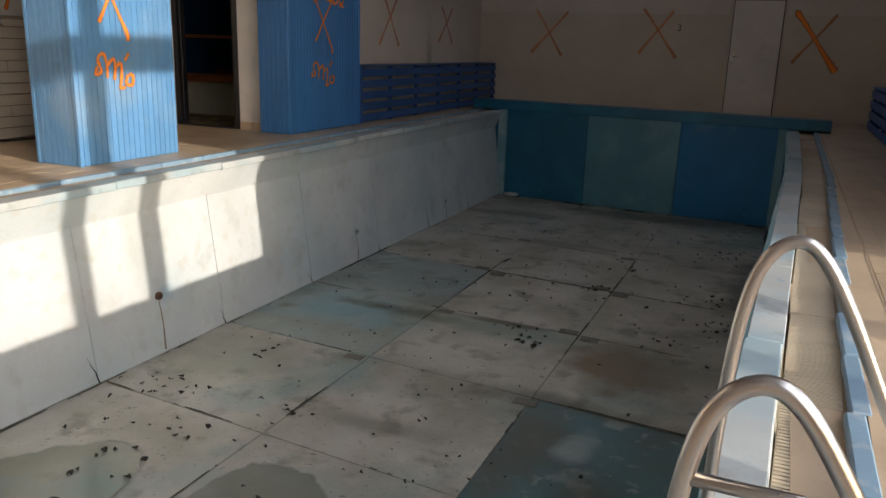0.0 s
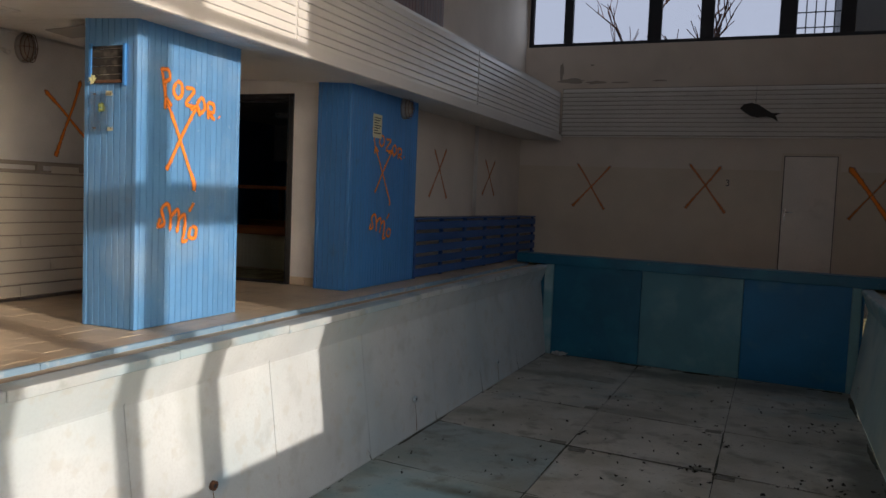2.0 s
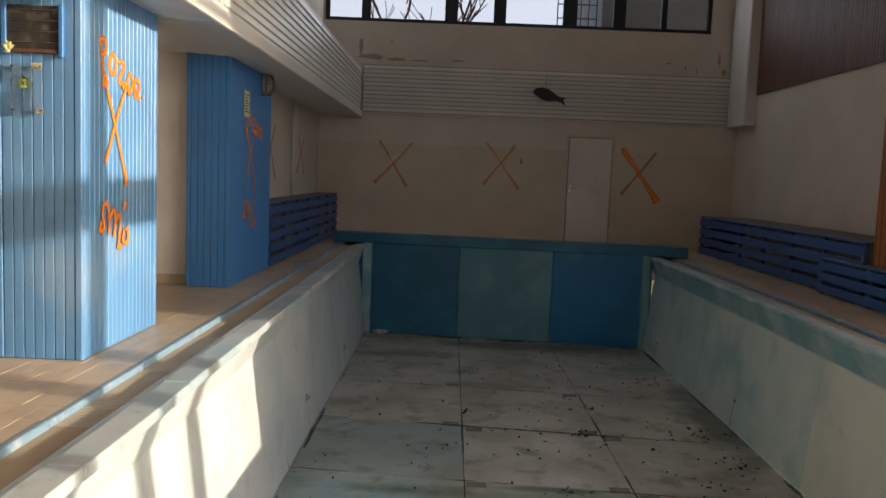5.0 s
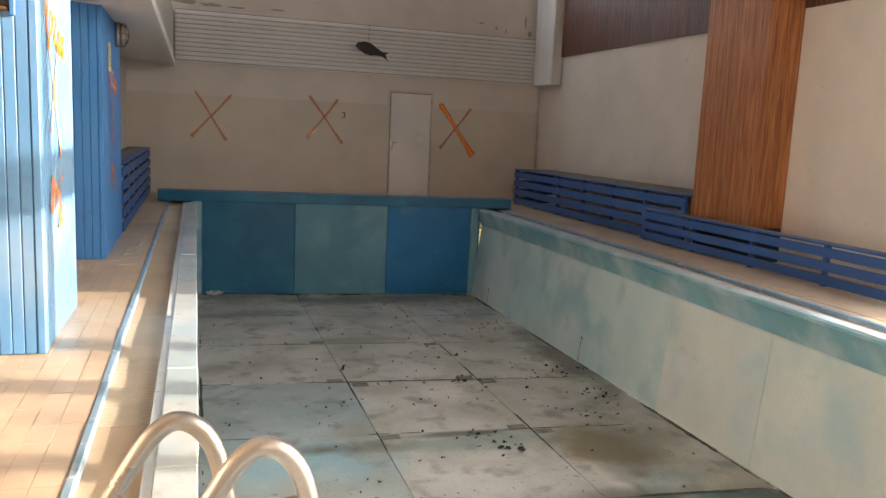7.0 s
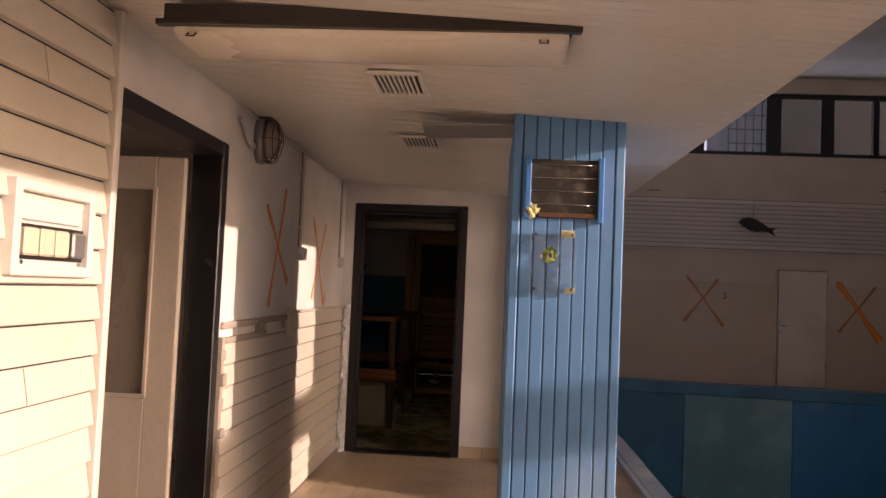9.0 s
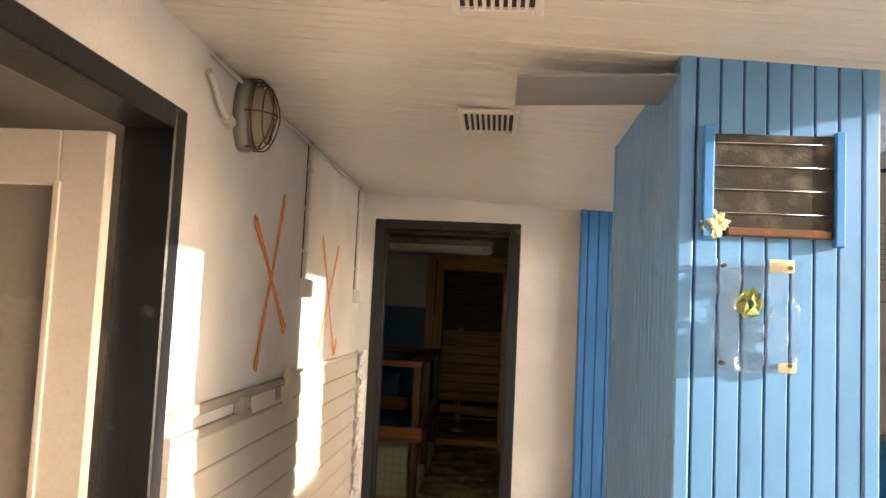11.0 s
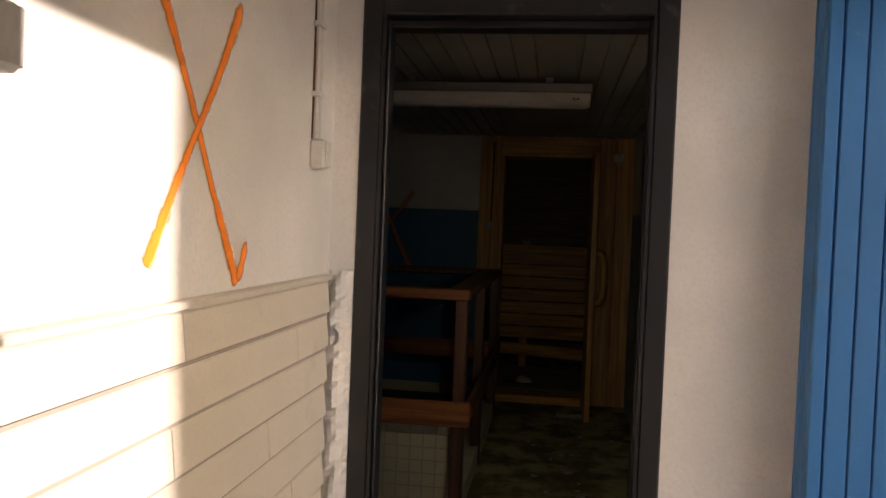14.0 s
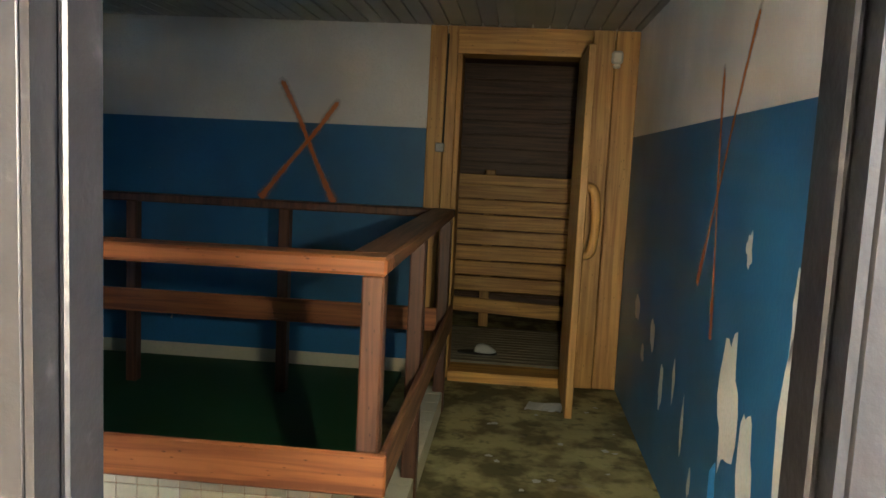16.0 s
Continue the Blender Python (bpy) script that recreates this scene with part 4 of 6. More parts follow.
part("cap", made((LEFT_X, LEFT_X + 0.03, 6.88, DOOR_Y - 0.05, 1.205, 1.222), bevel=0.003), SIDING, wains)
part("end_block", made((LEFT_X + 0.012, LEFT_X + 0.045, 6.84, 6.90, 1.07, 1.235), bevel=0.004), SIDING, wains)
for y0, y1, z0, z1, dd in ((5.7, 6.84, 1.165, 1.20, 0.02), (5.73, 6.80, 1.095, 1.125, 0.022), (6.25, 6.31, 1.12, 1.185, 0.035), (6.70, 6.76, 1.12, 1.175, 0.03), (5.668, 5.698, 0.0, 1.13, 0.03)):
    part("batten", made((LEFT_X, LEFT_X + dd, y0, y1, z0, z1), bevel=0.004), DUST_WOOD, wains)
for k in range(9):
    part("torn_end", made((LEFT_X + 0.004, LEFT_X + random.uniform(0.03, 0.05), 5.664, 5.702 + random.uniform(0, 0.02), 0.06 + k * 0.12, 0.10 + k * 0.12 + random.uniform(0, 0.03)), bevel=0.006), DUST_WOOD, wains)
bm = bmesh.new()
rows = []
for k in range(90):
    z = 0.0 + 1.235 * k / 89
    row = []
    for i in range(6):
        u = i / 5
        d = 0.035 * math.sin(math.pi * min(1.0, u + 0.1)) ** 0.6 + 0.022 * noise.noise((u * 3, z * 16, 4)) + 0.012 * noise.noise((u * 9, z * 60, 9))
        row.append(bm.verts.new((LEFT_X + 0.008 + 0.075 * u, DOOR_Y - max(0.001, d), z)))
    rows.append(row)
for a, b in zip(rows, rows[1:]):
    for i in range(5):
        bm.faces.new((a[i], a[i + 1], b[i + 1], b[i]))
part("filler", bm, PLASTER_WHITE, wains, "crumbling white filler at the doorway")

# skirting tiles
SK = mesh_of("skirting_tile", made((0.0, 0.19, -0.012, 0.0, 0.0, 0.095), bevel=0.003), TILE)
sk = thing("baseboard", "terracotta skirting tiles along the corridor walls", "baseboard", kind="structure")
for k in range(2):
    piece("skirting_tile", SK, sk, -5.10 + k * 0.195, DOOR_Y, 0)
for k in range(14):
    piece("skirting_tile", SK, sk, LEFT_X, 5.705 + k * 0.195, -0.066, math.pi / 2)

# ---------------------------------------------------------------- sauna lobby
RX, BY = STEP_X - 0.125, 12.64
structure("floor_lobby", made((-8.3, STEP_X - 0.01, DOOR_Y + 0.0, 14.9, -0.2, -0.014)), CONCRETE, "dirty bare concrete lobby floor with scraps", "floor")
structure("wall_lobby_back_upper", made((-8.3, -6.03, BY, BY + 0.1, 1.54, 2.3), (-6.03, RX, BY, BY + 0.1, 2.1, 2.3)), PLASTER_WHITE, "white upper wall of the lobby", "wall")
structure("wall_lobby_back", made((-8.3, -6.03, BY, BY + 0.1, 0.10, 1.54)), ROOM_BLUE, "glossy blue oil-painted lobby wall", "wall")
structure("wall_lobby_base", made((-8.3, -6.03, BY - 0.004, BY + 0.1, -0.02, 0.10)), WHITE_TILE, "pale base strip of the lobby wall", "wall")
structure("wall_lobby_right", made((RX - 0.02, RX - 0.004, DOOR_Y + 0.12, BY, 0.0, 1.54)), ROOM_BLUE, "blue oil-painted lobby wall with peeling patches", "wall")
structure("wall_lobby_right_upper", made((RX - 0.02, RX - 0.004, DOOR_Y + 0.12, BY, 1.54, 2.3)), PLASTER_WHITE, "white upper lobby side wall", "wall")
structure("wall_lobby_left", made((-8.3, -8.2, DOOR_Y, BY, 0, 2.3)), ROOM_BLUE, "blue lobby side wall", "wall")
structure("wall_lobby_front", made((-8.3, LEFT_X - 0.001, DOOR_Y, DOOR_Y + 0.12, 0, 2.3)), PLASTER_WHITE, "white lobby front wall", "wall")
bm = bmesh.new()
x = -8.2
while x < RX - 0.05:
    box(bm, x + 0.006, x + 0.092, DOOR_Y + 0.12, BY, 2.155, 2.168)
    x += 0.098
box(bm, -8.3, RX, DOOR_Y + 0.12, BY + 0.1, 2.172, 2.3)
structure("ceiling_lobby", bm, ROOM_CEIL, "dim strip ceiling of the lobby", "ceiling")


def blob(bm, cy, cz, h, w, to_world, seed):
    n = 22
    vs = []
    for k in range(n):
        a = 2 * math.pi * k / n
        r = 0.75 + 0.45 * noise.noise((math.cos(a) * 1.7 + seed * 3.1, math.sin(a) * 1.7, seed))
        tip = 1.0 + (0.35 if abs(math.sin(a)) > 0.85 else 0) * noise.noise((seed, a, 2))
        vs.append(bm.verts.new(to_world(cy + w * r * math.cos(a), cz + h * r * tip * math.sin(a), 0.002)))
    bm.faces.new(vs)


patches = thing("peeled_paint", "pale bare patches where blue paint has peeled", "peeled paint", kind="structure")
for i, (cy, cz, hh, ww) in enumerate(((10.16, 1.145, 0.06, 0.04), (10.24, 0.66, 0.28, 0.12), (10.02, 0.50, 0.28, 0.085), (9.70, 0.52, 0.46, 0.13), (9.42, 0.62, 0.50, 0.15), (9.76, 1.02, 0.16, 0.03), (11.25, 0.42, 0.12, 0.05), (11.52, 0.60, 0.08, 0.07), (10.8, 0.38, 0.13, 0.03), (11.0, 0.52, 0.10, 0.03), (12.0, 0.63, 0.09, 0.10), (10.62, 0.25, 0.07, 0.03), (9.45, 0.35, 0.3, 0.08), (11.75, 0.45, 0.06, 0.05))):
    bm = bmesh.new()
    blob(bm, cy, cz, hh, ww, lambda u, v, l: (RX - 0.021 - l, u, v), i + 1.3)
    part("bare_patch", bm, PLASTER_WHITE, patches)
bm = bmesh.new()
rows = []
for k in range(9):
    t = k / 8
    yy, zz = 10.30 - 0.50 * t, 0.46 - 0.42 * t
    rows.append([bm.verts.new((RX - 0.024 - 0.04 * math.sin(t * 3.1), yy, zz)), bm.verts.new((RX - 0.05 - 0.05 * math.sin(t * 2.6), yy - 0.03, zz - 0.02))])
for a, b in zip(rows, rows[1:]):
    bm.faces.new((a[0], a[1], b[1], b[0]))
part("curled_flake", bm, ROOM_BLUE, patches, "curling blue flake of paint")

# sauna doorway
sd = thing("doorway_sauna", "pine-cased sauna doorway", "door frame", kind="structure")
for b in ((-6.06, -5.96, BY - 0.02, BY + 0.12, 0, 2.15), (-5.955, -5.89, BY - 0.03, BY + 0.2, 0, 2.15), (-5.89, -5.86, BY - 0.01, BY + 0.2, 0, 1.99), (-5.155, -5.10, BY - 0.02, BY + 0.2, 0, 1.99), (-5.10, -4.97, BY - 0.03, BY + 0.12, 0, 2.15), (-4.965, RX - 0.022, BY - 0.02, BY + 0.12, 0, 2.15)):
    part("casing", made(b, bevel=0.004), PINE, sd)
part("head_casing", made((-5.89, -5.10, BY - 0.025, BY + 0.2, 1.99, 2.15), bevel=0.004), PINE_X, sd)
part("threshold", made((-5.86, -5.155, BY - 0.03, BY + 0.2, -0.014, 0.05), bevel=0.005), PINE_X, sd)
sl = thing("door_sauna", "pine sauna door standing open with a wooden pull handle", "door", kind="structure")
for k in range(5):
    y0 = BY - 0.04 - 0.66 + k * 0.13
    part("door_board", made((-5.175, -5.135, y0, y0 + 0.127, 0.02, 1.97), bevel=0.004), PINE, sl)
pull = part("pull_handle", tube(bmesh.new(), spline([(-5.13, BY - 0.58, 0.88), (-5.085, BY - 0.58, 0.91), (-5.07, BY - 0.58, 1.06), (-5.085, BY - 0.58, 1.22), (-5.13, BY - 0.58, 1.25)], 5), 0.026, 8), PINE, sl, "thick bow-shaped pine handle")
part("handle_board", made((-5.135, -5.127, BY - 0.63, BY - 0.53, 0.82, 1.30), bevel=0.003), PINE, sl)
sensor = thing("white_sensor", "small white sensor on the pine casing", "sensor")
part("body", made((-4.99, -4.925, BY - 0.075, BY - 0.03, 1.955, 2.03), bevel=0.012), WHITE, sensor)
part("tip", made((-4.98, -4.935, BY - 0.07, BY - 0.035, 1.93, 1.955), bevel=0.01), WHITE, sensor)
sw2 = thing("small_switch", "small grey switch with cable on pine casing", "switch")
part("body", made((-6.0, -5.945, BY - 0.045, BY - 0.02, 1.40, 1.455), bevel=0.005), GREY_METAL, sw2)
part("cable", tube(bmesh.new(), [(-5.955, BY - 0.03, 1.455), (-5.95, BY - 0.03, 2.10)], 0.006, 6), RUBBER, sw2)
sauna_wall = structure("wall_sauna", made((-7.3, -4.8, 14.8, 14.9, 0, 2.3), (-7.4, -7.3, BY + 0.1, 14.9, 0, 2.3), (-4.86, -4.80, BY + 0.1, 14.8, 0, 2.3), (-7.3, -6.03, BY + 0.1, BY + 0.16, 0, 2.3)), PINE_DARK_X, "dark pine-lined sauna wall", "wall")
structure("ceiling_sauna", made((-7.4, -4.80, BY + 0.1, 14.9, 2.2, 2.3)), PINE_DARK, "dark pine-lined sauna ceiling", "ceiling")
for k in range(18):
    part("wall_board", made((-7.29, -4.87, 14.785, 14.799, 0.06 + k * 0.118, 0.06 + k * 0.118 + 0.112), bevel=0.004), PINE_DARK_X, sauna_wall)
bench = thing("sauna_bench", "yellowed pine slatted sauna bench front", "bench")
for k, z in enumerate((0.15, 0.33, 0.452, 0.574, 0.696, 0.818, 0.94, 1.06, 1.16)):
    bm = made((-6.3, -4.9, 14.0 + 0.02 * k, 14.03 + 0.02 * k, z, z + (0.113 if k < 8 else 0.09)), bevel=0.005)
    lean = random.uniform(-0.006, 0.006)
    for v in bm.verts:
        v.co.z += lean * (v.co.x + 5.5) - (0.045 * (v.co.x + 5.5) if k == 0 else 0.0)
    part("slat", bm, PINE_X, bench)
for x in (-5.75, -5.05):
    part("post", made((x, x + 0.08, 14.235, 14.295, 0, 1.29), bevel=0.005), PINE, bench)
duck = thing("duckboard", "grey slatted wooden duckboard on the sauna floor", "duckboard")
for k in range(14):
    part("slat", made((-6.2, -4.9, 12.90 + k * 0.078, 12.962 + k * 0.078, 0.03, 0.05), bevel=0.003), GREY_WOOD, duck)
for x in (-6.0, -5.5, -5.05):
    part("bearer", made((x, x + 0.05, 12.88, 13.99, -0.014, 0.03)), GREY_WOOD, duck)
slip = thing("slipper", "worn pale slipper with dark sole on the duckboard", "slipper")
bm = bmesh.new()
for z0, z1, w in ((0.052, 0.066, 1.0),):
    n = 18
    lo, hi = [], []
    for k in range(n):
        a = 2 * math.pi * k / n
        px, py = -5.70 + 0.135 * math.cos(a), 13.10 + 0.048 * math.sin(a) * (1 + 0.2 * math.cos(a))
        lo.append(bm.verts.new((px, py, z0)))
        hi.append(bm.verts.new((px, py, z1)))
    bm.faces.new(lo[::-1]), bm.faces.new(hi)
    for k in range(n):
        bm.faces.new((lo[k], lo[(k + 1) % n], hi[(k + 1) % n], hi[k]))
part("sole", bm, RUBBER, slip)
bm = bmesh.new()
bmesh.ops.create_icosphere(bm, subdivisions=3, radius=1.0)
bmesh.ops.bisect_plane(bm, geom=bm.verts[:] + bm.edges[:] + bm.faces[:], plane_co=(0, 0, 0), plane_no=(0, 0, -1), clear_outer=True)
for v in bm.verts:
    v.co = Vector((-5.645 + 0.075 * v.co.x, 13.10 + 0.047 * v.co.y, 0.066 + 0.055 * v.co.z * (1 - 0.35 * v.co.x)))
for face in bm.faces:
    face.smooth = True
part("upper", bm, WASTE, slip, "pale worn upper")
paper = thing("crumpled_paper", "crumpled white paper on the concrete floor", "paper")
bm = bmesh.new()
bmesh.ops.create_grid(bm, x_segments=8, y_segments=6, size=0.5)
for v in bm.verts:
    v.co = Vector((-5.27 + v.co.x * 0.2 + v.co.y * 0.03, 12.16 + v.co.y * 0.16, 0.004 + 0.02 * abs(noise.noise((v.co.x * 5, v.co.y * 5, 0)))))
part("sheet", bm, WASTE, paper)
bm = bmesh.new()
for i in range(40):
    x, y = random.uniform(-5.6, -4.85), random.uniform(9.2, 12.3)
    s = random.uniform(0.008, 0.03)
    vs = [bm.verts.new((x + s * random.uniform(0.5, 1.3) * math.cos(a), y + s * random.uniform(0.5, 1.3) * math.sin(a), -0.008 + random.uniform(0, 0.006))) for a in (0.3, 1.5, 2.8, 4.2, 5.4)]
    bm.faces.new(vs)
tagged(part("floor_scraps", bm, WASTE), "pale paint scraps scattered on the lobby floor", "debris", kind="stuff")

# railing round the basin
rail = thing("basin_railing", "brown wooden railing round the sunken basin", "railing")
for x, y in ((-5.858, 9.905), (-5.858, 10.85), (-5.858, 12.02), (-6.75, 12.06), (-7.62, 12.06), (-7.4, 9.905)):
    part("post", made((x - 0.03, x + 0.03, y - 0.035, y + 0.035, -0.014, 1.045), bevel=0.006), PINE_POST, rail)
part("top_rail", made((-8.2, -5.82, 9.86, 9.97, 1.045, 1.095), bevel=0.008), PINE_RAIL, rail)
part("low_rail", made((-8.2, -5.80, 9.845, 9.865, 0.45, 0.57), bevel=0.006), PINE_RAIL, rail)
# far top rail in the dark post wood: its silhouette shade is in the colour
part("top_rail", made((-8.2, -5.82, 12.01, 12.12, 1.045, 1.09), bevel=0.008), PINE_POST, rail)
part("low_rail", made((-8.2, -5.88, 11.99, 12.01, 0.43, 0.56), bevel=0.006), PINE_RAIL, rail)
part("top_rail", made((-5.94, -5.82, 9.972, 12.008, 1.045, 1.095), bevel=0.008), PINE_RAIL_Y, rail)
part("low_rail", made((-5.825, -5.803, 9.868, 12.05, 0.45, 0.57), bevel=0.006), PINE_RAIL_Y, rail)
basin = thing("basin", "sunken basin with a tiled curb and green lining", "basin", kind="structure")
part("lining", made((-8.15, -6.15, 10.5, 12.62, -0.013, 0.02)), GREEN, basin)
CT = mesh_of("curb_tile", made((0.0, 0.145, 0.0, 0.145, -0.014, 0.10), bevel=0.003), WHITE_TILE)
for i in range(15):
    for j in range(3):
        piece("curb_tile", CT, basin, -6.13 - 0.15 * i, 10.0 + 0.15 * j, 0)
for j in range(14):
    piece("curb_tile", CT, basin, -5.98, 10.0 + 0.15 * j, 0)
part("upstand", made((-8.2, -5.835, 9.952, 9.996, -0.014, 0.452)), GROUT, basin, "tiled upstand under the railing")
ST = mesh_of("small_tile", made((0.0, 0.0605, -0.006, 0.0, 0.0, 0.0605), bevel=0.002), WHITE_TILE)
for i in range(20):
    for j in range(7):
        piece("small_tile", ST, basin, -5.9 - 0.0635 * i, 9.951, 0.004 + 0.0635 * j)


def tube_lamp(name, label, x0, x1, y, z, wide, drop, cover, channel):
    l = thing(name, label, "lamp")
    part("channel", made((x0, x1, y - wide * 0.35, y + wide * 0.35, z - 0.05, z), bevel=0.006), channel, l)
    bm = bmesh.new()
    n = 10
    rows = []
    for x in (x0 + 0.01, x0 + 0.03, x1 - 0.03, x1 - 0.01):
        s = 0.82 if x in (x0 + 0.01, x1 - 0.01) else 1.0
        rows.append([bm.verts.new((x, y + 0.5 * wide * s * math.cos(a), z - 0.052 - drop * s * math.sin(a) ** 0.7)) for a in (math.pi * k / n for k in range(n + 1))])
    for a, b in zip(rows, rows[1:]):
        for k in range(n):
            f = bm.faces.new((a[k], a[k + 1], b[k + 1], b[k]))
            f.smooth = True
    bm.faces.new(rows[0]), bm.faces.new(rows[-1][::-1])
    bmesh.ops.recalc_face_normals(bm, faces=bm.faces)
    part("diffuser", bm, cover, l, "milky diffuser trough")
    for t in (0.06, 0.93):
        x = x0 + t * (x1 - x0)
        part("clip", tube(bmesh.new(), [(x - 0.012, y - wide * 0.36, z - 0.045), (x - 0.012, y - wide * 0.5, z - 0.085), (x + 0.012, y - wide * 0.5, z - 0.085), (x + 0.012, y - wide * 0.36, z - 0.045)], 0.003, 6), RUST, l)
    return l


lobby_lamp = tube_lamp("tube_lamp", "unlit tube lamp with clear trough under lobby ceiling", -6.45, -5.285, 10.22, 2.125, 0.13, 0.07, WHITE, GREY_METAL)
corridor_lamp = tube_lamp("tube_lamp", "unlit tube lamp, dark channel and yellowed diffuser", -5.90, -4.66, 4.53, LOW_CEIL - 0.042, 0.32, 0.035, DIFFUSER, DARK_BAR)
part("edge_channel", made((-5.905, -4.655, 4.352, 4.376, 2.178, 2.238), (-5.93, -4.635, 4.35, 4.38, 2.172, 2.19), bevel=0.003), DARK_BAR, corridor_lamp, "dark folded channel along one edge")


for x in (-6.2, -5.5):
    part("hanger", made((x - 0.02, x + 0.02, 10.20, 10.24, 2.125, 2.157), bevel=0.003), GREY_METAL, lobby_lamp)


# ---------------------------------------------------------------- benches
def slat_bench(label, front_x, back_x, y0, y1, height, rows, facing, group):
    b = thing("slatted_bench", label, "bench", group)
    t = 0.022 * facing
    step = height / rows
    n_posts = max(2, int((y1 - y0) / 0.85) + 1)
    for r in range(rows):
        z = 0.02 + r * step
        xs = sorted((front_x, front_x + t))
        part("front_slat", made((*xs, y0, y1, z, z + step * 0.70), bevel=0.004), BLUE_DEEP, b)
        if (front_x > 0):
            xs = sorted((front_x + t * 1.05, back_x))
            part("end_slat", made((*xs, y1 - 0.022, y1, z, z + step * 0.70), bevel=0.004), BLUE_DEEP, b)
    for k in range(n_posts):
        y = y0 + 0.04 + (y1 - y0 - 0.1) * k / (n_posts - 1)
        xs = sorted((front_x + t * 1.1, front_x + t * 3.2))
        part("post", made((*xs, y, y + 0.05, -0.012, height), bevel=0.003), BLUE_DEEP, b)
    width = abs(back_x - front_x)
    n = max(3, int(width / 0.1))
    for k in range(n):
        xa = front_x + facing * width * k / n
        xb = front_x + facing * (width * (k + 1) / n - 0.012)
        xs = sorted((xa, xb))
        part("seat_slat", made((*xs, y0, y1, height, height + 0.022), bevel=0.004), BENCH_TOP if k else BLUE_DEEP, b)
    return b


slat_bench("long dark blue slatted bench along the plaster wall", 2.06, 2.86, 9.22, 14.55, 0.62, 4, 1, "wall benches")
slat_bench("low dark blue slatted bench beside the pine pillar", 1.95, 2.11, 5.78, 9.95, 0.385, 3, 1, "wall benches")
slat_bench("tall dark blue slatted bench against the beige wall", -4.30, -4.66, 10.16, 15.42, 0.74, 5, -1, "wall benches")


# ---------------------------------------------------------------- pool ladders
def ladder(sign, x_leg, ya, yb, label, shift, rise_a, rise_b, radius, bar, reach):
    l = thing("pool_ladder", label, "ladder", "pool ladders")
    for y, x_leg in ((ya, x_leg + shift), (yb, x_leg)):
        pts = [(0, BOTTOM + 0.45), (0, -0.5), (0, 0.0), (0.005, 0.22), (0.02, 0.42), (0.05, 0.545), (0.105, 0.60), (0.165, 0.58), (0.24, 0.47), (0.33, 0.30), (0.48, 0.03)]
        part("handrail", tube(bmesh.new(), spline([(x_leg + sign * u, y, v * ((rise_a if y == ya else rise_b) / 0.6 if v > 0 else 1)) for u, v in pts], 5), radius, 14), STEEL, l)
        part("foot_flange", tube(bmesh.new(), [(x_leg + sign * 0.48, y, 0.006), (x_leg + sign * 0.48, y, 0.03)], 0.042, 14), STEEL, l)
    for z in (-0.15, -0.45, -0.75):
        part("tread", made((*sorted((x_leg - 0.03, x_leg + 0.05)), ya, yb, z - 0.012, z + 0.012), bevel=0.006), STEEL, l)
    part("cross_bar", tube(bmesh.new(), [(x_leg + shift + sign * 0.015, ya, bar), (x_leg + shift + sign * reach, ya, bar)], 0.012, 10), STEEL, l)
    return l


ladder(1, 0.81, 2.03, 2.72, "brushed steel pool ladder over the ribbed gutter", -0.04, 0.605, 0.665, 0.0155, 0.44, 0.28)
ladder(-1, -3.475, 2.64, 2.81, "brushed steel pool ladder beside the corridor deck", 0.165, 0.62, 0.62, 0.021, 0.5, 0.26)

# ---------------------------------------------------------------- graffiti
def on_x(x, face):
    return lambda u, v, l: (x + face * l, u, v)


def on_y(y):
    return lambda u, v, l: (u, y - l, v)


def graffiti(name, label, mapping, strokes, width, paint=ORANGE):
    g = thing(name, label, "graffiti")
    for k, s in enumerate(strokes):
        bm = bmesh.new()
        ribbon(bm, s, width, mapping, 0.003 + 0.0007 * k)
        part("stroke", bm, paint, g)
    return g


def cross(a, b, c, e, drip=0.0):
    """Two strokes a-b and c-e with blotted lower ends."""
    def arm(p, q):
        return [(p[0], p[1], 1.2), ((2 * p[0] + q[0]) / 3 + 0.01, (2 * p[1] + q[1]) / 3, 0.85), ((p[0] + 2 * q[0]) / 3, (p[1] + 2 * q[1]) / 3, 0.8), (q[0] + 0.06 * (p[0] - q[0]), q[1] + 0.06 * (p[1] - q[1]), 1.25), (q[0], q[1], 1.3)]
    return [arm(a, b), arm(c, e)]


LW = on_x(LEFT_X, 1)
graffiti("graffiti_cross", "large orange sprayed cross on white plaster", LW, cross((6.34, 1.83), (6.85, 1.395), (6.73, 1.97), (6.46, 1.255)), 0.036)
graffiti("graffiti_cross", "orange sprayed cross with an arrow tip on white plaster", LW, cross((7.47, 1.87), (7.91, 1.235), (7.89, 1.85), (7.51, 1.29)) + [[(7.91, 1.24), (7.955, 1.33)]], 0.032)
FW = on_y(FAR_Y - 0.004)
graffiti("graffiti_cross", "faint orange sprayed cross on the end wall", FW, cross((-3.585, 1.771), (-3.05, 0.93), (-2.958, 1.735), (-3.639, 0.972)), 0.05, ORANGE_FAINT)
graffiti("graffiti_cross", "orange sprayed cross on the end wall", FW, cross((-1.628, 1.80), (-0.992, 0.955), (-1.088, 1.765), (-1.651, 1.016)), 0.055, ORANGE_FAINT)
graffiti("graffiti_cross", "bold orange sprayed cross beside the beige door", FW, [cross((0.845, 1.784), (1.556, 0.815), (1.482, 1.739), (0.875, 0.937))[0]], 0.09)
graffiti("graffiti_cross", "thin orange sprayed arm beside the beige door", FW, [cross((0.845, 1.784), (1.556, 0.815), (1.482, 1.739), (0.875, 0.937))[1]], 0.05, ORANGE_FAINT)
SW = on_x(STEP_X, 1)
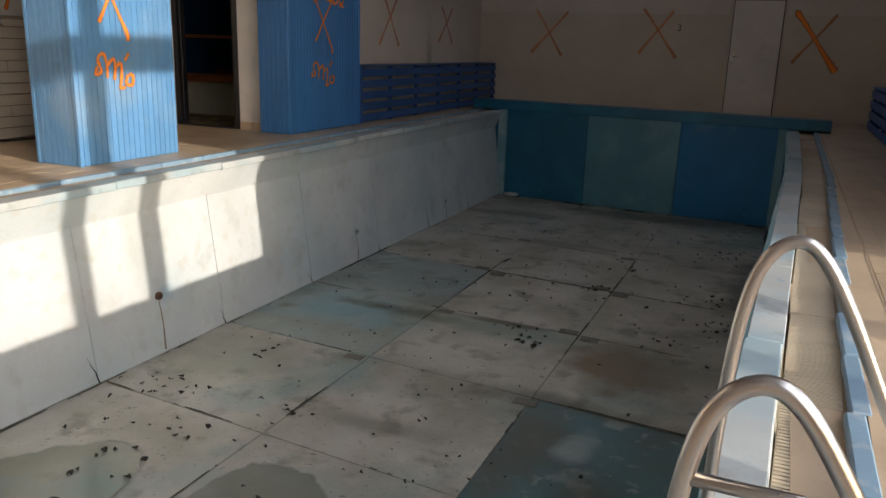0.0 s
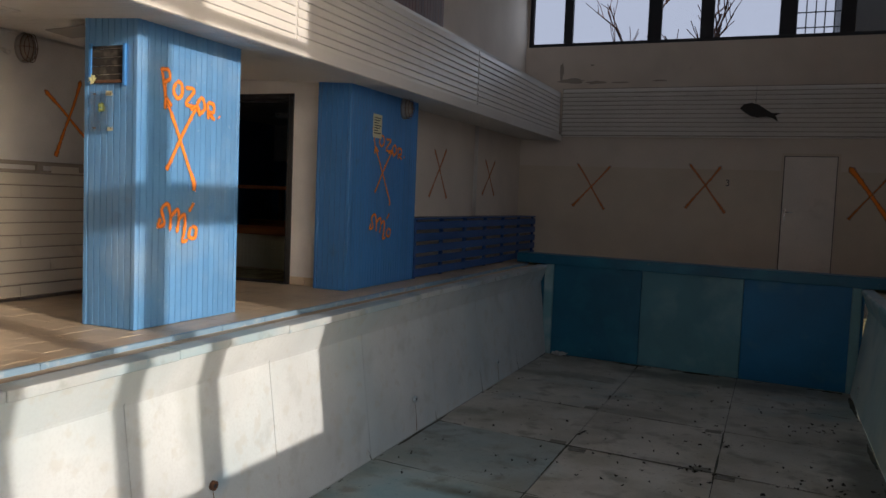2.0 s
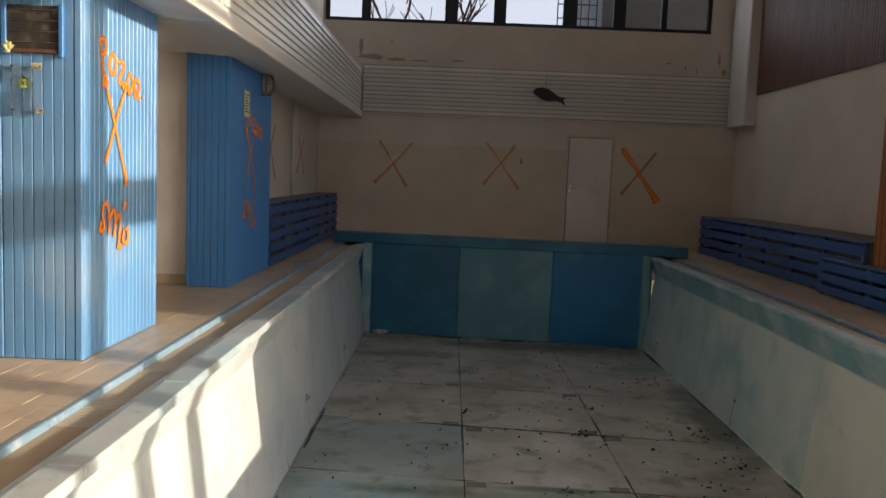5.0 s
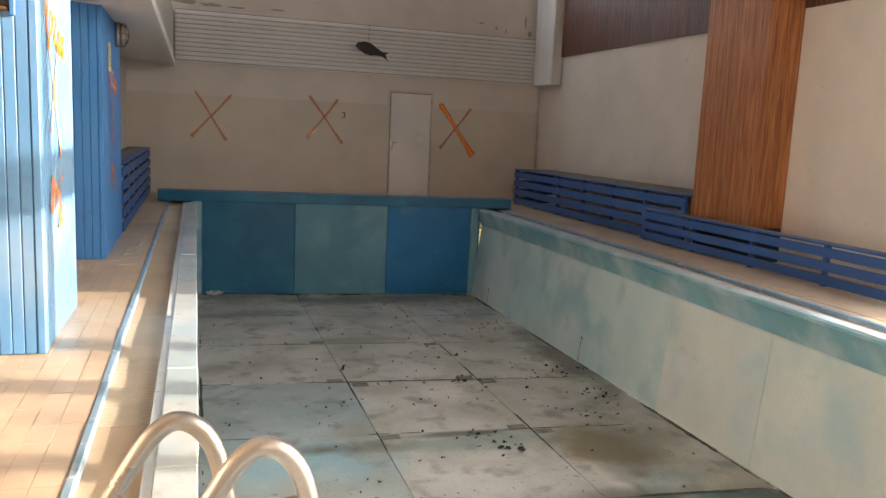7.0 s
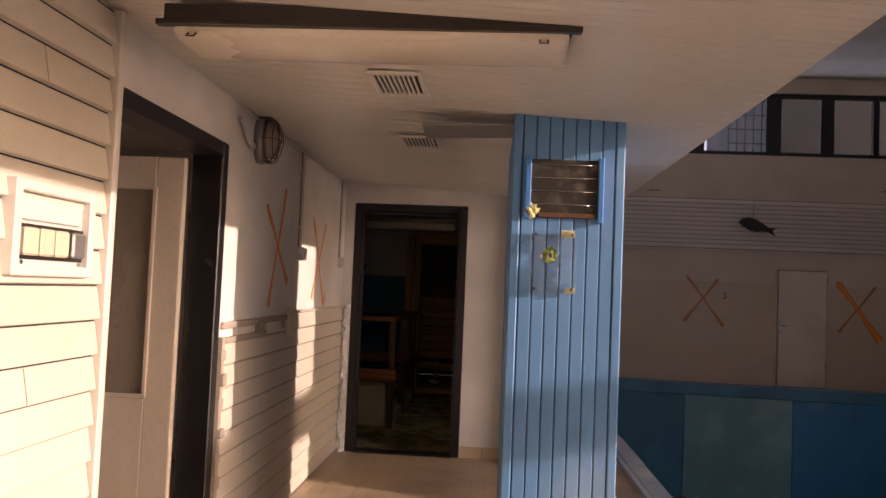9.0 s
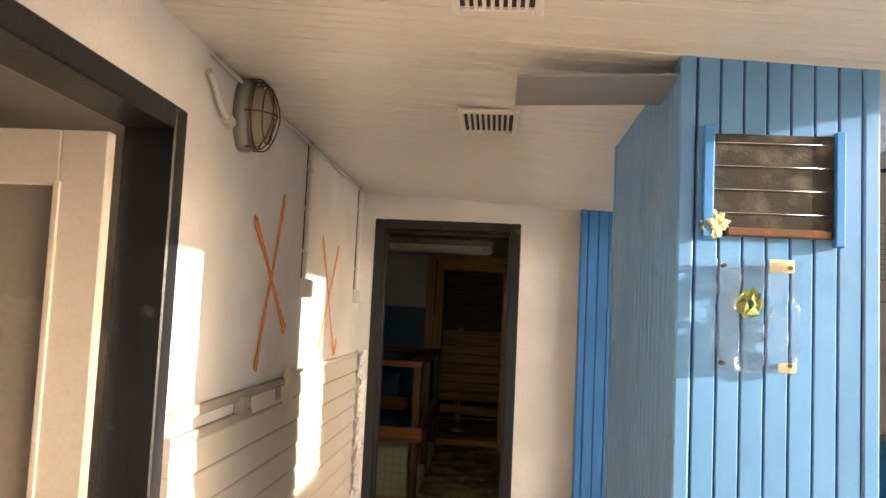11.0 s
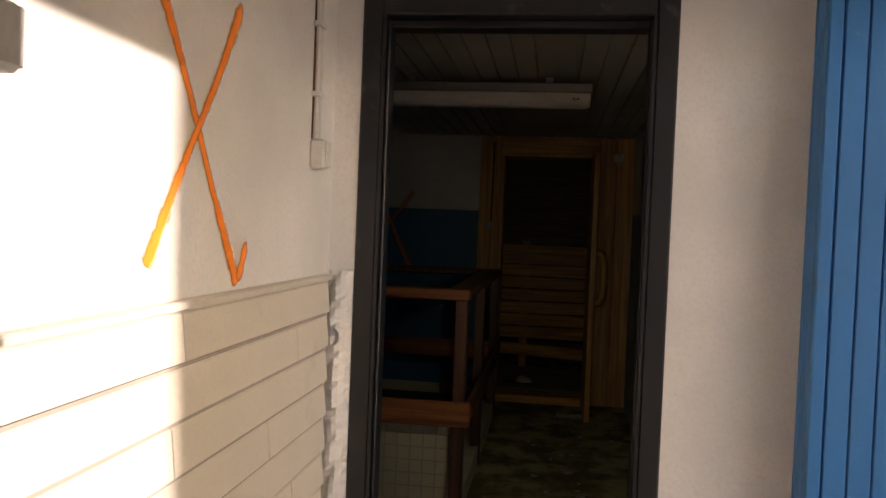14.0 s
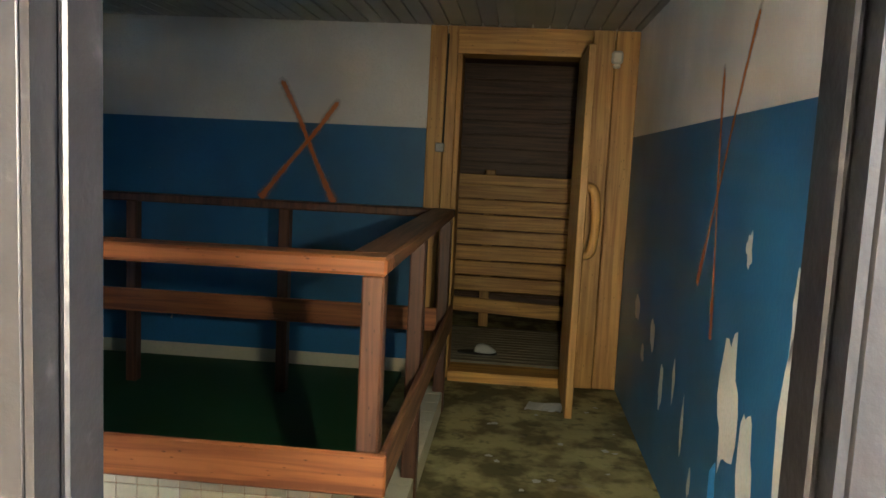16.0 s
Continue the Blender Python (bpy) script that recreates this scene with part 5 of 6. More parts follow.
graffiti("graffiti_cross", "faint orange sprayed cross on beige plaster", SW, cross((11.5, 1.72), (12.0, 1.02), (11.95, 1.755), (11.36, 1.03)), 0.055, ORANGE_FAINT)
graffiti("graffiti_cross", "faint orange sprayed cross near the corner", SW, cross((13.6, 1.7), (14.1, 1.1), (14.1, 1.7), (13.5, 1.1)), 0.055, ORANGE_FAINT)
BW = on_y(BY)
graffiti("graffiti_cross", "orange sprayed cross on the blue lobby wall", BW, cross((-6.976, 1.81), (-6.62, 1.05), (-6.60, 1.69), (-7.09, 1.06)), 0.05, ORANGE_FAINT)
RW = on_x(RX - 0.02, -1)
graffiti("graffiti_cross", "orange sprayed cross on the lobby side wall", RW, cross((10.62, 1.72), (10.5, 0.80), (10.25, 1.86), (10.75, 0.95)), 0.04, ORANGE_FAINT)


def pillar_marks(face_x, u0, v0, su, sv, width, label):
    """POZOR. above a cross with arrow tips, and a scrawl below."""
    def P(u, v, w=1.0):
        return (u0 + su * u, v0 + sv * v, w)
    letters = [
        [P(0.02, 1.86), P(0.05, 1.74), P(0.06, 1.66)], [P(0.0, 1.86), P(0.08, 1.87), P(0.10, 1.81), P(0.03, 1.77)],
        [P(0.17, 1.80), P(0.14, 1.73), P(0.18, 1.68), P(0.23, 1.72), P(0.22, 1.79), P(0.17, 1.80)],
        [P(0.26, 1.77), P(0.36, 1.76), P(0.27, 1.65), P(0.38, 1.64)],
        [P(0.42, 1.71), P(0.39, 1.64), P(0.43, 1.60), P(0.48, 1.64), P(0.46, 1.71), P(0.42, 1.71)],
        [P(0.51, 1.69), P(0.52, 1.60), P(0.52, 1.56)], [P(0.51, 1.69), P(0.58, 1.68), P(0.58, 1.62), P(0.53, 1.61), P(0.60, 1.56)],
        [P(0.64, 1.595, 1.4), P(0.65, 1.585, 1.4)],
    ]
    x = [[P(0.06, 1.66), P(0.17, 1.46), P(0.30, 1.20), P(0.37, 1.06, 1.4), P(0.37, 1.0, 1.6)], [P(0.39, 1.645), P(0.25, 1.44), P(0.12, 1.22), P(0.07, 1.145, 1.5)], [P(0.05, 1.58), P(0.06, 1.66), P(0.12, 1.61)], [P(0.31, 1.61), P(0.39, 1.645), P(0.42, 1.57)]]
    scrawl = [
        [P(0.02, 0.80), P(-0.17 + 0.17, 0.74), P(0.06, 0.76), P(0.03, 0.86), P(0.09, 0.90), P(0.12, 0.82), P(0.12, 0.70)],
        [P(0.12, 0.80), P(0.19, 0.86), P(0.21, 0.80), P(0.19, 0.68)],
        [P(0.20, 0.78), P(0.27, 0.82), P(0.27, 0.70), P(0.25, 0.62), P(0.31, 0.63)],
        [P(0.34, 0.73), P(0.32, 0.66), P(0.38, 0.64), P(0.40, 0.71), P(0.35, 0.735)],
        [P(0.31, 0.84), P(0.37, 0.91)],
    ]
    return graffiti("graffiti_writing", label, on_x(face_x, 1), letters + x + scrawl, width)


pillar_marks(-4.31, 5.76, 0.0, 1.0, 1.0, 0.033, "orange sprayed warning word, cross and scrawl on blue boards")
pillar_marks(-4.32, 8.98, -0.07, 1.25, 0.98, 0.03, "orange sprayed word, cross and scrawl on shaded blue boards")
num = bpy.data.curves.new("digit", "FONT")
num.body, num.size, num.extrude = "3", 0.16, 0.001
digit = tagged(new("wall_number", num), "small dark painted number three on plaster", "wall number")
digit.data.materials.append(GROOVE)
digit.matrix_world = pose(-1.02, FAR_Y - 0.003, 1.42, 90, 0, 0)

# ---------------------------------------------------------------- fittings on pillars and walls
vent = thing("wall_vent", "torn vent with sooty filter in a blue frame", "vent")
VX0, VX1, VZ0, VZ1, VY = -4.745, -4.40, 1.735, 1.995, 5.55
part("filter", made((VX0 + 0.02, VX1 - 0.02, VY - 0.012, VY - 0.002, VZ0, VZ1), bevel=0.002), SHADED_SOOT, vent, "black sooty filter mat, vent shade in its colour")
for b in ((VX0, VX0 + 0.026, VY - 0.022, VY - 0.002, VZ0 - 0.005, VZ1 + 0.02), (VX1 - 0.024, VX1, VY - 0.026, VY - 0.002, VZ0 - 0.02, VZ1 + 0.01)):
    part("side_frame", made(b, bevel=0.003), BLUE, vent)
for k in range(1, 5):
    z = VZ0 + (VZ1 - VZ0) * k / 4.4
    part("wire", tube(bmesh.new(), [(VX0 + 0.02, VY - 0.016, z), (VX1 - 0.02, VY - 0.016, z)], 0.0016, 6), CHROME, vent)
bm = bmesh.new()
bmesh.ops.create_icosphere(bm, subdivisions=4, radius=1.0)
for v in bm.verts:
    k = 0.75 + 0.5 * noise.noise(v.co * 2.0) + 0.30 * noise.noise(v.co * 7.0)
    v.co = Vector((VX0 + 0.032 + v.co.x * 0.036 * k, VY - 0.016 + v.co.y * 0.012 * k, VZ0 + 0.028 + v.co.z * 0.036 * k))
part("foam", bm, FOAM, vent, "torn yellow foam tuft")
part("bottom_edge", made((VX0 + 0.06, VX1 - 0.03, VY - 0.02, VY - 0.012, VZ0, VZ0 + 0.022), bevel=0.004), RUST, vent, "broken rusty lower edge")

film = thing("plastic_cover", "torn clear plastic cover screwed over a green scrap", "plastic cover")
bm = bmesh.new()
grid = {}
NX, NZ = 26, 32
for i in range(NX + 1):
    for j in range(NZ + 1):
        x, z = -4.72 + 0.215 * i / NX, 1.40 + 0.275 * j / NZ
        grid[i, j] = bm.verts.new((x, 5.538 - 0.035 * abs(noise.noise((x * 14, z * 14, 3))) - 0.02 * abs(noise.noise((x * 45, z * 45, 1))), z))
for i in range(NX):
    for j in range(NZ):
        if (i - 12) ** 2 + (j - 19) ** 2 * 0.6 > 22 + 26 * noise.noise((i * 0.35, j * 0.35, 4)):
            f = bm.faces.new((grid[i, j], grid[i + 1, j], grid[i + 1, j + 1], grid[i, j + 1]))
            f.smooth = True
sheet = part("film", bm, FILM, film)
for k in range(9):
    bm = bmesh.new()
    a0 = k * 0.7
    c = Vector((-4.625 + 0.02 * math.cos(a0), 5.535, 1.567 + 0.022 * math.sin(a0)))
    vs = [bm.verts.new(c + Vector((0.02 * math.cos(a0 + q) * random.uniform(0.5, 1), random.uniform(-0.012, 0.012), 0.022 * math.sin(a0 + q) * random.uniform(0.5, 1)))) for q in (0, 1.2, 2.4, 3.7, 5.0)]
    bm.faces.new(vs)
    part("scrap", bm, LEAF_GREEN, film, "crumpled green scrap behind the tear")
for x, z in ((-4.69, 1.66), (-4.53, 1.66), (-4.69, 1.42), (-4.53, 1.42)):
    part("screw", tube(bmesh.new(), [(x, 5.548, z), (x, 5.528, z)], 0.0055, 10), RUST, film)
for x, z, s in ((-4.55, 1.665, 0.03), (-4.535, 1.415, 0.022)):
    part("tape", made((x - s, x + s, 5.531, 5.534, z - s * 0.6, z + s * 0.5), bevel=0.001), PAPER, film)


def caged_lamp(at, rz, label):
    l = thing("caged_lamp", label, "lamp", "caged wall lamps", at=at)
    l.rotation_euler = (0, 0, rz)
    def ring(rx, rzz, y, n=24):
        return [(rx * math.cos(2 * math.pi * k / n), y, rzz * math.sin(2 * math.pi * k / n)) for k in range(n + 1)]
    def shell(layers, mat, nm, lab=""):
        bm = bmesh.new()
        rows = [[bm.verts.new(p) for p in ring(a, b, y)[:-1]] for a, b, y in layers]
        for a, b in zip(rows, rows[1:]):
            for k in range(24):
                f = bm.faces.new((a[k], a[(k + 1) % 24], b[(k + 1) % 24], b[k]))
                f.smooth = True
        bm.faces.new(rows[0]), bm.faces.new(rows[-1][::-1])
        bmesh.ops.recalc_face_normals(bm, faces=bm.faces)
        part(nm, bm, mat, l, lab)
    shell([(0.085, 0.125, 0.0), (0.088, 0.128, -0.03), (0.075, 0.115, -0.045)], GREY_METAL, "housing")
    shell([(0.062, 0.10, -0.044), (0.06, 0.098, -0.07), (0.045, 0.075, -0.10), (0.015, 0.025, -0.112)], FROST, "glass", "dusty grey glass bowl")
    for y, s in ((-0.06, 1.0), (-0.095, 0.85)):
        part("cage_ring", tube(bmesh.new(), ring(0.078 * s, 0.115 * s, y), 0.003, 6), RUST, l)
    for x in (-0.04, 0.0, 0.04):
        part("cage_bar", tube(bmesh.new(), spline([(x, -0.035, 0.115), (x, -0.09, 0.105), (x, -0.125, 0.0), (x, -0.09, -0.105), (x, -0.035, -0.115)], 5), 0.003, 6), RUST, l)
    part("cage_bar", tube(bmesh.new(), spline([(0.08, -0.035, 0.0), (0.07, -0.09, 0), (0, -0.127, 0.0), (-0.07, -0.09, 0), (-0.08, -0.035, 0)], 5), 0.003, 6), RUST, l)
    return l


caged_lamp((LEFT_X, 6.13, 2.15), math.pi / 2, "grey caged bulkhead lamp high on white plaster")
caged_lamp((-4.32, 9.74, 2.06), math.pi / 2, "dark caged bulkhead lamp on blue boards")
lead = thing("lamp_cable", "white painted cable running into the caged lamp", "cable")
part("cable", tube(bmesh.new(), spline([(LEFT_X + 0.015, 5.78, 2.195), (LEFT_X + 0.02, 5.81, 2.18), (LEFT_X + 0.02, 5.88, 2.12), (LEFT_X + 0.02, 5.96, 2.09)], 6), 0.011, 8), CABLE, lead)
part("gland", tube(bmesh.new(), [(LEFT_X + 0.02, 5.94, 2.095), (LEFT_X + 0.02, 5.985, 2.088)], 0.018, 10), CABLE, lead)

for y, zt, w, label in ((7.09, 1.63, 0.036, "square junction box under a vertical conduit"), (8.43, 1.62, 0.026, "small junction box on a conduit in the corner")):
    j = thing("junction_box", label, "junction box", "junction boxes")
    part("box", made((LEFT_X, LEFT_X + 0.045, y - w, y + w, zt - 0.085, zt), bevel=0.006), CABLE, j)
    part("lid", made((LEFT_X + 0.045, LEFT_X + 0.052, y - w * 0.9, y + w * 0.9, zt - 0.08, zt - 0.005), bevel=0.003), CABLE, j)
    for dy in (-0.014, 0.012):
        bm = tube(bmesh.new(), spline([(LEFT_X + 0.012, y + dy, zt), (LEFT_X + 0.012, y + dy + 0.004, zt + 0.2), (LEFT_X + 0.012, y + dy - 0.003, zt + 0.45), (LEFT_X + 0.012, y + dy, LOW_CEIL)], 4), 0.007, 7)
        part("conduit", bm, CABLE, j)
    # rust-brown strip standing in for the shadow between the two conduits
    part("gap", made((LEFT_X + 0.001, LEFT_X + 0.006, y - 0.018, y + 0.016, zt, LOW_CEIL - 0.01)), RUST, j)
    for z in (zt + 0.12, zt + 0.32, zt + 0.5):
        part("clip", made((LEFT_X, LEFT_X + 0.024, y - 0.028, y + 0.028, z, z + 0.016), bevel=0.003), CABLE, j)
top_cable = thing("ceiling_cable", "cable clipped along the corridor ceiling corner", "cable")
part("cable", tube(bmesh.new(), spline([(LEFT_X + 0.014, 5.8 + 0.28 * k, LOW_CEIL - 0.014 - 0.006 * (k % 2)) for k in range(11)], 3), 0.006, 6), CABLE, top_cable)

sw = thing("switch_panel", "white recessed switch panel with three switches and socket", "switch panel")
SX = LEFT_X + 0.012
S0, S1, T0, T1 = 3.985, 4.385, 1.39, 1.645
for b in ((S0, S0 + 0.03, T0, T1), (S1 - 0.03, S1, T0, T1), (S0 + 0.03, S1 - 0.03, T0, T0 + 0.03), (S0 + 0.03, S1 - 0.03, T1 - 0.03, T1)):
    part("frame_bar", made((SX, SX + 0.045, *b), bevel=0.004), WHITE, sw)
part("back_plate", made((SX, SX + 0.018, S0 + 0.03, S1 - 0.03, T0 + 0.03, T1 - 0.03)), WHITE, sw)
part("cover_strip", made((SX + 0.018, SX + 0.03, S0 + 0.03, S1 - 0.05, 1.54, 1.60), bevel=0.003), WHITE, sw)
part("dark_recess", made((SX + 0.018, SX + 0.024, 4.02, 4.36, 1.435, 1.53)), DARK_BAR, sw)
for k in range(3):
    part("switch", made((SX + 0.024, SX + 0.045, 4.035 + k * 0.075, 4.10 + k * 0.075, 1.445, 1.52), bevel=0.006), SWITCH, sw, "cream rocker switch")
part("socket", made((SX + 0.024, SX + 0.042, 4.275, 4.345, 1.445, 1.52), bevel=0.006), GREY_METAL, sw, "grey metal socket")
for y in (4.06, 4.345):
    part("screw", tube(bmesh.new(), [(SX + 0.018, y, 1.427), (SX + 0.022, y, 1.427)], 0.006, 8), CHROME, sw)


def ceiling_vent(x0, x1, y0, y1, drop):
    v = thing("ceiling_vent", "white ceiling vent with dark slots", "vent", "ceiling vents")
    z = LOW_CEIL - 0.004 - drop
    part("backing", made((x0 + 0.02, x1 - 0.02, y0 + 0.03, y1 - 0.03, z - 0.004, z)), GROOVE, v)
    for b in ((x0, x0 + 0.022, y0, y1), (x1 - 0.022, x1, y0, y1), (x0 + 0.022, x1 - 0.022, y0, y0 + 0.03), (x0 + 0.022, x1 - 0.022, y1 - 0.03, y1)):
        part("frame", made((*b, z - 0.014, z), bevel=0.003), STRIP_WHITE, v)
    n = 8
    for k in range(n):
        x = x0 + 0.03 + (x1 - x0 - 0.06) * (k + 0.5) / n
        part("slat", made((x - 0.005, x + 0.004, y0 + 0.03, y1 - 0.03, z - 0.012, z - 0.004)), STRIP_WHITE, v)
    return v


ceiling_vent(-5.385, -5.17, 4.98, 5.33, 0.044)
ceiling_vent(-5.415, -5.195, 6.22, 6.56, 0.044)
flap = thing("loose_ceiling_strip", "loose ceiling strip sagging beside the blue pillar", "ceiling strip")
bm = bmesh.new()
rows = []
for k in range(8):
    t = k / 7
    x = -5.22 + 0.43 * t
    sag = 0.015 * (1 - t)
    rows.append([bm.verts.new((x, yy, LOW_CEIL - 0.112 - sag - (0.012 if yy > 5.7 else 0.0) - dz)) for yy in (5.57, 5.81) for dz in (0.0, 0.006)])
for a, b in zip(rows, rows[1:]):
    for p, q in ((0, 2), (3, 1), (1, 0), (2, 3)):
        bm.faces.new((a[p], a[q], b[q], b[p]))
bmesh.ops.recalc_face_normals(bm, faces=bm.faces)
part("strip", bm, GREY_METAL, flap)

notice = thing("paper_notice", "small yellowed printed notice on blue boards", "notice")
part("sheet", made((-4.318, -4.315, 8.995, 9.20, 1.66, 1.92), bevel=0.0005), PAPER, notice)
for k in range(7):
    part("text_line", made((-4.3148, -4.3138, 9.02, 9.175 - 0.03 * (k % 3), 1.875 - k * 0.028, 1.885 - k * 0.028)), GROOVE, notice)

# pipes on the beige wall
pipe = thing("wall_pipes", "pair of painted heating pipes rising behind the bench", "pipe")
for y in (13.03, 13.12):
    part("pipe", tube(bmesh.new(), [(STEP_X + 0.035, y, 0.76), (STEP_X + 0.035, y, LOW_CEIL)], 0.014, 10), CABLE, pipe)
for z in (1.1, 1.8):
    part("bracket", made((STEP_X, STEP_X + 0.05, 13.0, 13.15, z, z + 0.015), bevel=0.003), CABLE, pipe)

# hanging fish
fish = thing("hanging_fish", "dark fish-shaped cutout hung from the white band", "fish decoration")
FX, FZ, FY = -0.55, 2.65, 15.25
outline = [(-0.30, 0.05), (-0.24, 0.12), (-0.12, 0.14), (0.0, 0.10), (0.12, 0.02), (0.20, -0.03), (0.33, -0.03), (0.25, -0.07), (0.30, -0.17), (0.19, -0.10), (0.09, -0.09), (-0.02, -0.10), (-0.12, -0.08), (-0.22, -0.02)]
bm = bmesh.new()
fr = [bm.verts.new((FX + u, FY, FZ + v)) for u, v in outline]
bk = [bm.verts.new((FX + u, FY + 0.02, FZ + v)) for u, v in outline]
bm.faces.new(fr), bm.faces.new(bk[::-1])
for k in range(len(outline)):
    q = (k + 1) % len(outline)
    bm.faces.new((fr[k], bk[k], bk[q], fr[q]))
bmesh.ops.recalc_face_normals(bm, faces=bm.faces)
part("body", bm, FISH, fish)
part("string", tube(bmesh.new(), [(FX - 0.06, FY + 0.01, FZ + 0.12), (FX - 0.055, FY + 0.01, 3.07), (FX - 0.055, FAR_Y, 3.11)], 0.004, 6), GREY_METAL, fish)

# peeled paint over the band
peel = thing("flaking_paint", "dark ragged flakes where wall paint has come off", "peeled paint", kind="structure")
for i, (cx, cz, hh, ww) in enumerate(((-3.75, 3.24, 0.05, 0.3), (-3.3, 3.21, 0.04, 0.25), (-3.95, 3.42, 0.2, 0.05), (-2.9, 3.2, 0.025, 0.2), (-2.2, 3.22, 0.02, 0.14), (-3.4, 3.52, 0.02, 0.05), (1.9, 3.25, 0.05, 0.03), (2.1, 3.2, 0.06, 0.02), (2.5, 3.42, 0.15, 0.03), (2.6, 3.2, 0.06, 0.06), (1.6, 3.32, 0.02, 0.06))):
    bm = bmesh.new()
    blob(bm, cx, cz, hh, ww, on_y(FAR_Y), i + 20.7)
    part("flake", bm, DUST_WOOD, peel)

# inlet nozzles with rust streaks
for x, y, z, f, label in ((PX0 - 0.045, 5.55, -0.98, 1, "rusty water inlet with a rust streak"), (PX0 - 0.03, 11.4, -1.18, 1, "dark water inlet near the far end"), (PX0 - 0.03, 8.75, -1.10, 1, "small pale water inlet"), (PX1 + 0.045, 9.44, -1.15, -1, "pale water inlet with a stain below"), (PX1 + 0.03, 12.6, -1.2, -1, "small pale water inlet")):
    nz = thing("pool_inlet", label, "inlet", "pool inlets")
    part("flange", tube(bmesh.new(), [(x - f * 0.01, y, z), (x + f * 0.014, y, z)], 0.033, 14), RUST if y in (5.55,) else COPING, nz)
    part("bore", tube(bmesh.new(), [(x + f * 0.008, y, z), (x + f * 0.017, y, z)], 0.014, 12), GROOVE, nz)
    bm = bmesh.new()
    rows = []
    for k in range(7):
        t = k / 6
        zz = z - 0.03 - (z - 0.03 - BOTTOM) * t * 0.95
        xx = (PX0 if f > 0 else PX1) - f * 0.15 * (zz - BOTTOM) / 1.16 + f * 0.006
        w = 0.006 + 0.006 * noise.noise((y, zz * 9, 0)) + 0.004 * t
        rows.append([bm.verts.new((xx, y + 0.01 * math.sin(4 * t) - w, zz)), bm.verts.new((xx, y + 0.01 * math.sin(4 * t) + w, zz))])
    for a, b in zip(rows, rows[1:]):
        bm.faces.new((a[0], a[1], b[1], b[0]))
    part("streak", bm, POOL_BROWN, nz)
# cracks at the panel feet
cracks = thing("panel_cracks", "dark hairline splits at the pool panel feet", "crack", kind="structure")
for f, y, top in ((1, 4.85, 0.22), (1, 7.74, 0.12), (1, 9.28, 0.10), (1, 10.75, 0.34), (1, 12.27, 0.35), (1, 6.3, 0.15)):
    bm = bmesh.new()
    rows = []
    for k in range(6):
        zz = BOTTOM + top * k / 5
        xx = (PX0 if f > 0 else PX1) - f * 0.15 * (zz - BOTTOM) / 1.16 + f * 0.007
        yy = y - 0.05 * (k / 5) * (0.5 + random.random())
        w = 0.008 * (1 - k / 5.5)
        rows.append([bm.verts.new((xx, yy - w, zz)), bm.verts.new((xx, yy + w, zz))])
    for a, b in zip(rows, rows[1:]):
        bm.faces.new((a[0], a[1], b[1], b[0]))
    part("crack", bm, GROOVE, cracks)

# debris on the pool bottom
bm = bmesh.new()


def leaf(x, y, s):
    a0 = random.uniform(0, 6.3)
    c = bm.verts.new((x, y, BOTTOM + 0.006 + random.uniform(0.004, 0.02)))
    vs = [bm.verts.new((x + s * random.uniform(0.5, 1.2) * math.cos(a0 + q), y + s * random.uniform(0.4, 1.0) * math.sin(a0 + q), BOTTOM + random.uniform(0.004, 0.03))) for q in (0, 1.1, 2.2, 3.3, 4.4, 5.4)]
    for k in range(6):
        bm.faces.new((c, vs[k], vs[(k + 1) % 6]))


for cx, cy, n, spread in ((-2.65, 4.5, 9, 0.25), (-2.95, 5.0, 8, 0.2), (-3.2, 5.1, 8, 0.15), (-2.6, 4.0, 8, 0.2), (-2.0, 5.0, 6, 0.15), (-1.05, 7.35, 14, 0.2), (-0.9, 7.1, 8, 0.1), (-0.75, 9.0, 10, 0.12), (-1.4, 8.9, 6, 0.3), (-0.1, 8.6, 8, 0.4), (0.2, 7.6, 8, 0.4), (-1.9, 9.6, 6, 0.15), (0.55, 8.3, 14, 0.25), (0.45, 9.2, 14, 0.3), (-2.9, 6.0, 8, 0.3), (-1.6, 3.9, 5, 0.3), (-3.0, 3.5, 10, 0.4), (0.5, 11.0, 16, 0.4), (-0.65, 10.0, 8, 0.3), (0.3, 4.4, 6, 0.4)):
    for _ in range(n):
        leaf(cx + random.gauss(0, spread * 0.6), cy + random.gauss(0, spread * 0.6), random.uniform(0.012, 0.032))
for _ in range(200):
    leaf(random.uniform(PX0 + 0.1, PX1 - 0.1), random.uniform(3, 12.8), random.uniform(0.006, 0.02))
for v in bm.verts:
    v.co.x = min(max(v.co.x, PX0 + 0.03), PX1 - 0.03)
tagged(part("leaf_debris", bm, DEBRIS), "black dried leaf crumbs scattered on the pool bottom", "debris", kind="stuff")
# silt along the joints and the wall feet
SILT = material("dark_algae_silt", (0.055, 0.06, 0.042), 0.75, spots=[((0.16, 0.14, 0.09), 3, 0.5, 0.7, 0.8, 47)], grain=60)
bm = bmesh.new()


